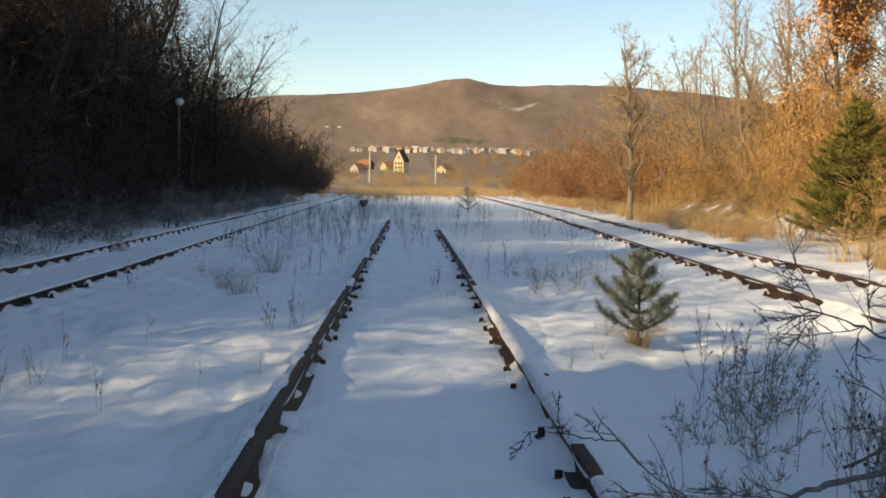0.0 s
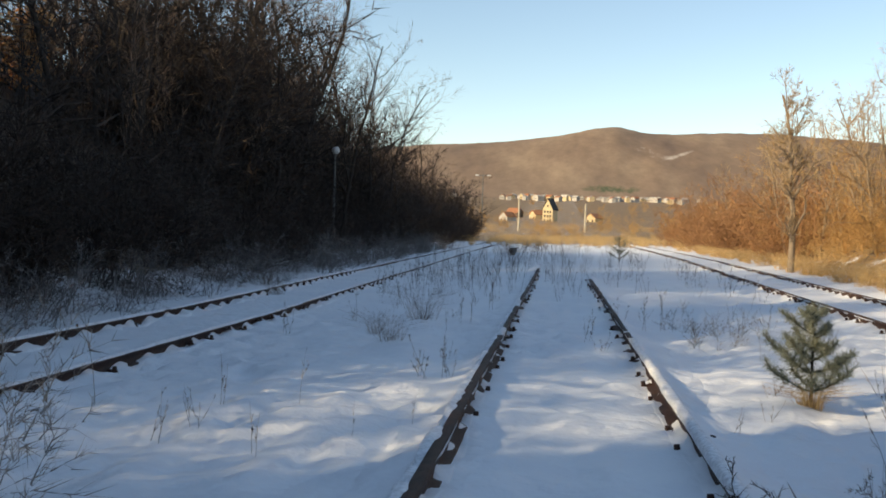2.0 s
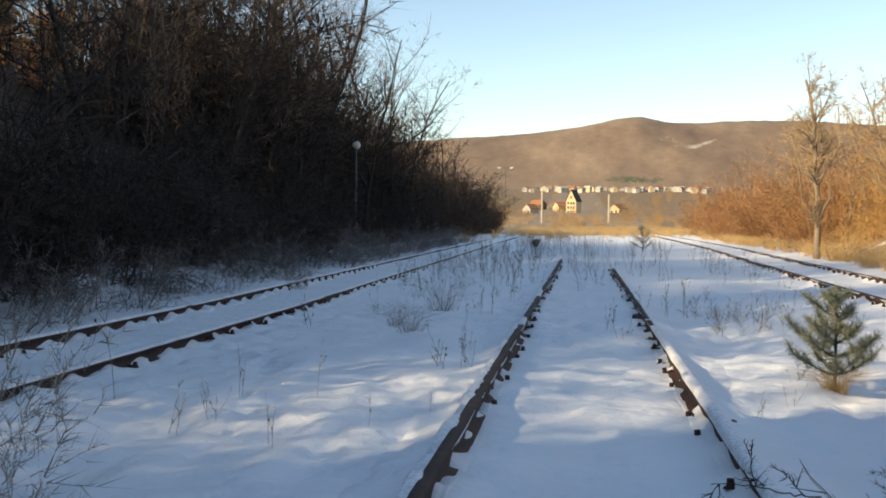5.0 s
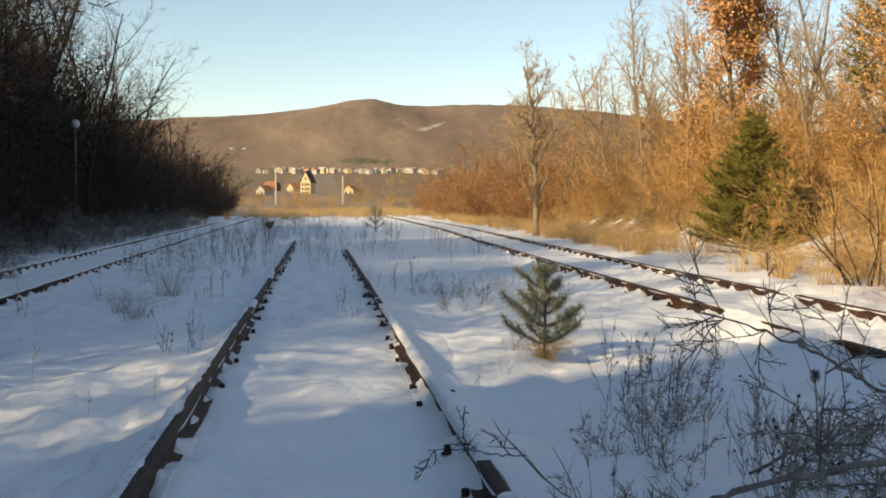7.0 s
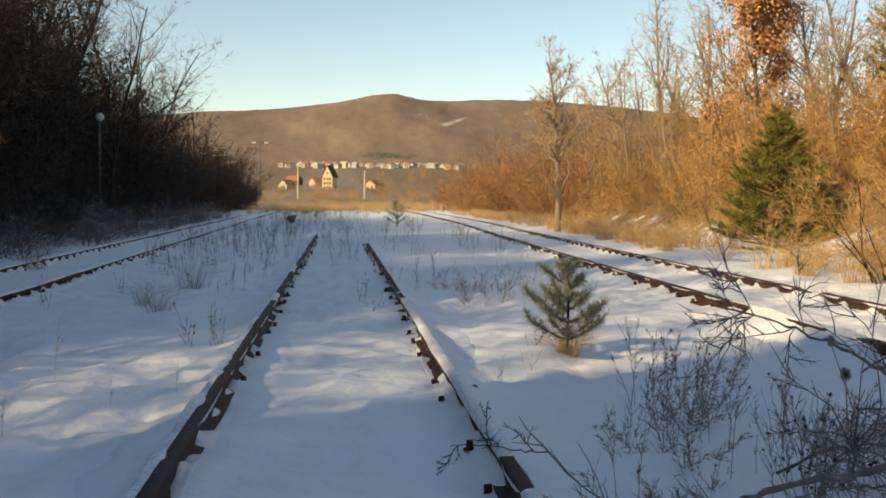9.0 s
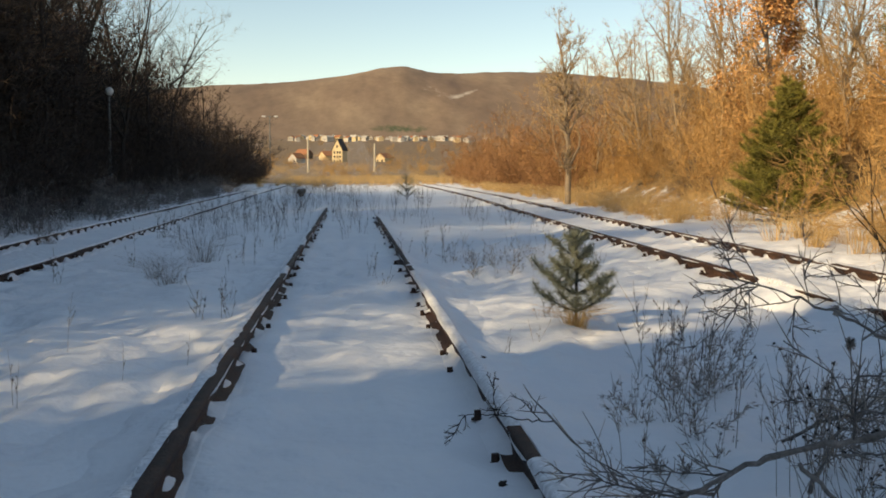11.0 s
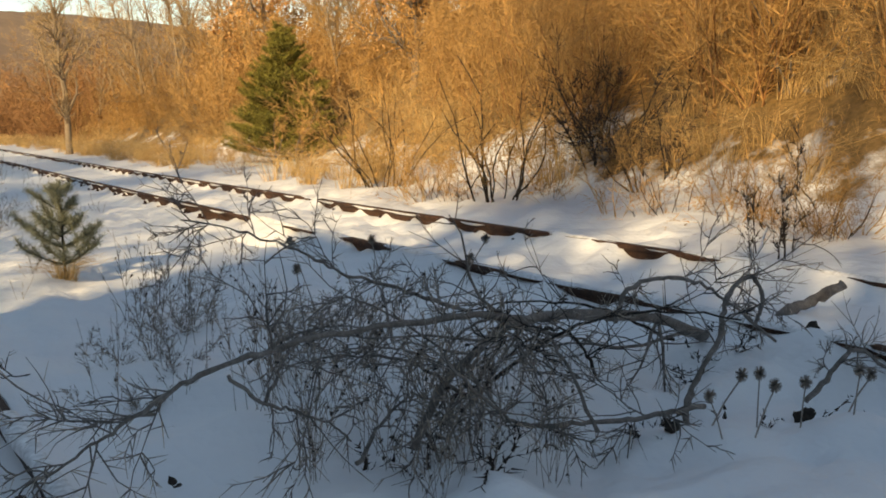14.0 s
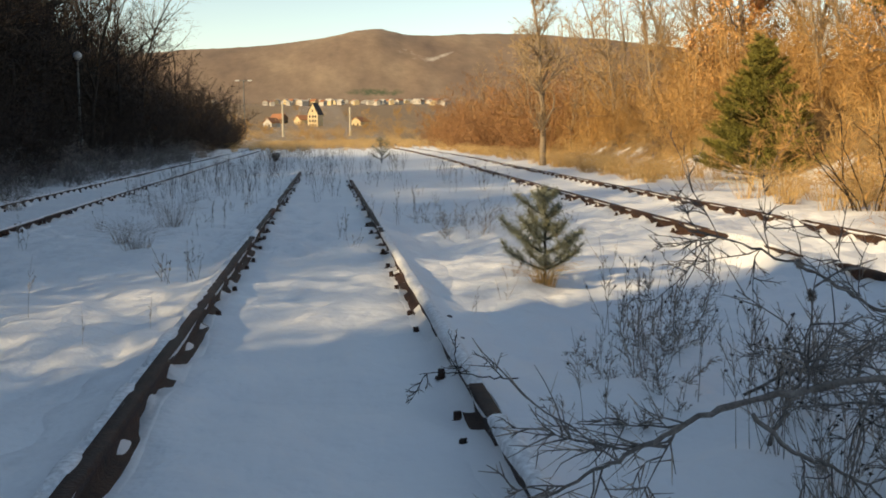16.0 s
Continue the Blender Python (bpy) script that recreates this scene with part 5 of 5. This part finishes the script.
for k, (x, y, h) in enumerate(((3.05, 2.55, 0.19), (2.95, 2.6, 0.16), (3.15, 2.62, 0.2), (3.0, 2.72, 0.21), (3.25, 2.5, 0.17), (3.45, 2.45, 0.14), (3.4, 2.38, 0.16), (2.35, 4.6, 0.62), (2.75, 4.5, 0.6), (2.7, 4.62, 0.55), (2.82, 4.4, 0.52), (2.15, 4.5, 0.5))):
    g = np.random.default_rng(500 + k)
    b = empty("thistle", pose(x, y, float(ground_z(x, y))), "dry thistle with a round spiky head", "thistle", "dry thistles by the brush heap")
    lean = g.normal(size=2) * 0.35
    V, Q = tubes([(0, 0, -0.03, lean[0] * h * 0.5, lean[1] * h * 0.5, h * 0.5, 0.004, 0.0035), (lean[0] * h * 0.5, lean[1] * h * 0.5, h * 0.5, lean[0] * h, lean[1] * h, h, 0.0035, 0.003)], 4)
    np_part("stalk", V, Q, M_WEED, b)
    d = unit(g.normal(size=(150, 3)))
    c = np.array((lean[0] * h, lean[1] * h, h + 0.01))
    V, Q = blades(np.hstack([np.repeat(c[None], 150, 0), c + d * np.array((0.025, 0.025, 0.03)), np.full((150, 1), 0.005)]), g)
    np_part("flower_head", V, Q, M_WEED, b)


# ---------------------------------------------------------------- lineside post, poles and far buildings
M_POST = speckled("grey_painted_steel", (0.10, 0.10, 0.10), (0.18, 0.18, 0.175), 4, 0.6, 0.1)
M_GLOBE = speckled("milky_lamp_globe", (0.62, 0.62, 0.60), (0.78, 0.78, 0.76), 6, 0.35, 0.0)
M_POLE = speckled("pale_concrete_pole", (0.42, 0.36, 0.27), (0.60, 0.52, 0.40), 3, 0.85, 0.1)
M_PLASTER = speckled("cream_plaster", (0.58, 0.44, 0.25), (0.74, 0.58, 0.36), 0.8, 0.9, 0.0)
M_PLASTER2 = speckled("white_plaster", (0.42, 0.38, 0.33), (0.62, 0.57, 0.50), 0.5, 0.9, 0.0)
M_ROOF = speckled("dark_roof", (0.045, 0.035, 0.035), (0.09, 0.07, 0.065), 2, 0.8, 0.0)
M_TILE = speckled("red_tile_roof", (0.30, 0.12, 0.06), (0.44, 0.20, 0.10), 2, 0.8, 0.0)
M_GLASS = speckled("dark_window", (0.02, 0.02, 0.025), (0.04, 0.04, 0.045), 2, 0.15, 0.0)
M_WOOD = speckled("brown_boards", (0.12, 0.07, 0.04), (0.22, 0.13, 0.075), 3, 0.85, 0.1)


def box(bm, x0, y0, z0, x1, y1, z1):
    return bmesh.ops.create_cube(bm, size=1, matrix=Matrix.Translation(((x0 + x1) / 2, (y0 + y1) / 2, (z0 + z1) / 2)) @ Matrix.Diagonal((x1 - x0, y1 - y0, z1 - z0, 1)))


def cyl(bm, r0, r1, z0, z1, seg=10, x=0, y=0):
    bmesh.ops.create_cone(bm, cap_ends=True, segments=seg, radius1=r0, radius2=r1, depth=z1 - z0, matrix=pose(x, y, (z0 + z1) / 2))


lamp = empty("street_lamp", pose(-10.2, 45, float(terrain(-10.2, 45))), "grey lamp post with a pale round globe among shrubs", "street lamp")
hz = 4.6 - float(terrain(-10.2, 45))
bm = bmesh.new()
cyl(bm, 0.06, 0.045, -0.3, hz - 0.12)
cyl(bm, 0.09, 0.09, -0.1, 0.5)
part("post", bm, M_POST, lamp)
bm = bmesh.new()
cyl(bm, 0.07, 0.10, hz - 0.14, hz - 0.04)
part("collar", bm, M_POST, lamp)
bm = bmesh.new()
bmesh.ops.create_uvsphere(bm, u_segments=20, v_segments=12, radius=0.18, matrix=pose(0.02, 0, hz + 0.12))
part("globe", bm, M_GLOBE, lamp, "milky round globe", smooth=True)


def far_rise(y):
    return smooth01((np.asarray(y, float) - 130) / 150) * 2.2 + smooth01((np.asarray(y, float) - 350) / 900) * 38


def far_z(x, y):
    return float(terrain(x, y)) + float(far_rise(y))


def utility_pole(x, y, top, label, arm=True):
    z = far_z(x, y)
    p = empty("utility_pole", pose(x, y, z), label, "pole", "poles beyond the yard")
    bm = bmesh.new()
    cyl(bm, 0.26, 0.2, -0.5, top - z, 8)
    part("shaft", bm, M_POLE, p)
    if arm:
        bm = bmesh.new()
        box(bm, -0.9, -0.08, top - z - 0.5, 0.9, 0.08, top - z - 0.34)
        part("crossarm", bm, M_WOOD, p)


utility_pole(-8.85, 220, 8.6, "pale concrete pole beside far houses", False)
utility_pole(5.45, 220, 7.7, "pale concrete pole in a far field", False)
p = empty("street_lamp", pose(-16.9, 220, far_z(-16.9, 220)), "tall far street lamp with two arms", "street lamp")
bm = bmesh.new()
cyl(bm, 0.16, 0.10, -0.5, 12.0, 8)
part("shaft", bm, M_POST, p)
bm = bmesh.new()
for s in (-1, 1):
    box(bm, min(0, s * 1.3), -0.08, 11.8, max(0, s * 1.3), 0.08, 11.95)
part("arms", bm, M_POST, p)
for s in (-1, 1):
    bm = bmesh.new()
    box(bm, s * 1.3 - 0.4, -0.2, 11.75, s * 1.3 + 0.4, 0.2, 12.0)
    part("lamp_head", bm, M_GLOBE, p)


def house(x, y, z, w, d, wall_h, roof_h, wall, roof, label, turn=0, windows=(), group="houses of the village"):
    """A gabled house: the gable end faces the eye."""
    h = empty("house", pose(x, y, z, 0, 0, turn), label, "house", group)
    bm = bmesh.new()
    vs = [bm.verts.new(v) for v in ((-w / 2, 0, -2), (w / 2, 0, -2), (w / 2, 0, wall_h), (0, 0, wall_h + roof_h), (-w / 2, 0, wall_h),
                                    (-w / 2, d, -2), (w / 2, d, -2), (w / 2, d, wall_h), (0, d, wall_h + roof_h), (-w / 2, d, wall_h))]
    for f in ((0, 1, 2, 3, 4), (9, 8, 7, 6, 5), (1, 6, 7, 2), (5, 0, 4, 9)):
        bm.faces.new([vs[i] for i in f])
    part("wall", bm, wall, h)
    bm = bmesh.new()
    o, t = 0.35, 0.22
    slope = roof_h / (w / 2)
    for s in (-1, 1):
        a = [(0, -o, wall_h + roof_h + 0.05), (s * (w / 2 + o), -o, wall_h - o * slope + 0.05), (s * (w / 2 + o), d + o, wall_h - o * slope + 0.05), (0, d + o, wall_h + roof_h + 0.05)]
        lo = [bm.verts.new(v) for v in a]
        hi = [bm.verts.new((v[0], v[1], v[2] + t)) for v in a]
        for i in range(4):
            j = (i + 1) % 4
            bm.faces.new((lo[i], lo[j], hi[j], hi[i]))
        bm.faces.new(lo)
        bm.faces.new(hi[::-1])
    bmesh.ops.recalc_face_normals(bm, faces=bm.faces[:])
    part("roof", bm, roof, h)
    for wx, wz, ww, wh in windows:
        bm = bmesh.new()
        box(bm, wx - ww / 2, -0.06, wz, wx + ww / 2, 0.1, wz + wh)
        part("window", bm, M_GLASS, h)
    return h


hs = house(-6.2, 520, far_z(-6.2, 520), 5.8, 5.5, 7.6, 5.4, M_PLASTER, M_ROOF, "tall cream house with a steep dark roof", -28, [(wx, wz, 0.9, 1.2) for wz in (1.2, 3.4, 5.6) for wx in (-1.6, 0.1, 1.6)] + [(0.0, 8.6, 0.8, 1.1)], "houses beyond the yard")
bm = bmesh.new()
box(bm, -1.9, 2.5, 9.6, -1.2, 3.2, 13.2)
part("chimney", bm, M_TILE, hs)
for x, y, w, d, wh, rh, wall, roof, turn, lab in (
        (-15.0, 560, 7.0, 9.0, 3.6, 2.4, M_PLASTER, M_TILE, -60, "low cream house with a reddish tiled roof"),
        (-22.5, 580, 6.0, 8.0, 3.6, 2.6, M_WOOD, M_TILE, 55, "brown boarded shed with a reddish roof"),
        (-28.0, 505, 5.0, 7.0, 3.4, 2.2, M_PLASTER2, M_TILE, -35, "small pale cottage behind field scrub"),
        (15.5, 520, 6.0, 8.0, 3.4, 2.2, M_PLASTER, M_TILE, -35, "small cream hut in a field")):
    house(x, y, far_z(x, y), w, d, wh, rh, wall, roof, lab, turn, ((-w * 0.22, 1.2, 0.9, 1.2), (w * 0.22, 1.2, 0.9, 1.2)), "houses beyond the yard")
g = np.random.default_rng(600)
for i in range(120):
    az = -3.6 + 10.6 * g.random() if i < 96 else -14 + 28 * g.random()
    d = g.uniform(1000, 1240)
    x, y = d * math.sin(radians(az)), d * math.cos(radians(az))
    w = g.uniform(3, 6)
    red = g.random() < 0.35
    house(x, y, far_z(x, y), w, g.uniform(5, 8), g.uniform(2.2, 3.6), g.uniform(1.2, 2.0), M_PLASTER2 if g.random() < 0.7 else M_PLASTER, M_TILE if red else M_PLASTER2,
          "far village house with a red roof" if red else "far pale village house with a snowy roof", float(g.uniform(-60, 60)), ((-w * 0.2, 0.9, 0.8, 1.0), (w * 0.2, 0.9, 0.8, 1.0)) if i < 40 else ())

# far scrub between the yard and the village
a, b = [], []
for i in range(85):
    y = 150 + 780 * g.random() ** 1.5
    x = g.normal() * y * 0.16 + 0.02 * y
    if -0.045 * y < x < 0.008 * y and 280 < y < 525:
        continue
    (Vs, Qs), (Vt, Qt) = SHRUBS[g.integers(5)]
    s = 1.1 + 1.4 * g.random() * (0.5 + y / 600)
    turn = g.random() * 6.28
    a.append((placed(Vs * np.array((1, 1, 1)), x, y, far_z(x, y), s, turn), Qs))
    b.append((placed(Vt, x, y, far_z(x, y), s, turn), Qt))
scrub = tagged(np_part("far_scrub", *joined(a), M_TWIG_BROWN), "brown leafless scrub in far fields", "shrubs", kind="stuff")
np_part("twig_spray", *joined(b), M_TWIG_BROWN, scrub)

# a dark row of old sleepers beside the middle track
for k in range(7):
    bm = bmesh.new()
    c = box(bm, -0.13, -1.25, 0, 0.13, 1.25, 0.16)
    bmesh.ops.bevel(bm, geom=list({e for v in c["verts"] for e in v.link_edges}), offset=0.015, segments=1, affect='EDGES')
    ob = part("sleeper", bm, M_TIMBER)
    ob.matrix_basis = pose(-2.7 - 0.1 * (k // 2), 58 + 2.7 * (k // 2), float(terrain(-2.7, 60)) + 0.15 * (k % 2) + 0.02, 0, 0, 2 * (-1) ** k)
    tagged(ob, "dark old wooden sleeper stacked beside the track", "sleeper", "stacked old sleepers")
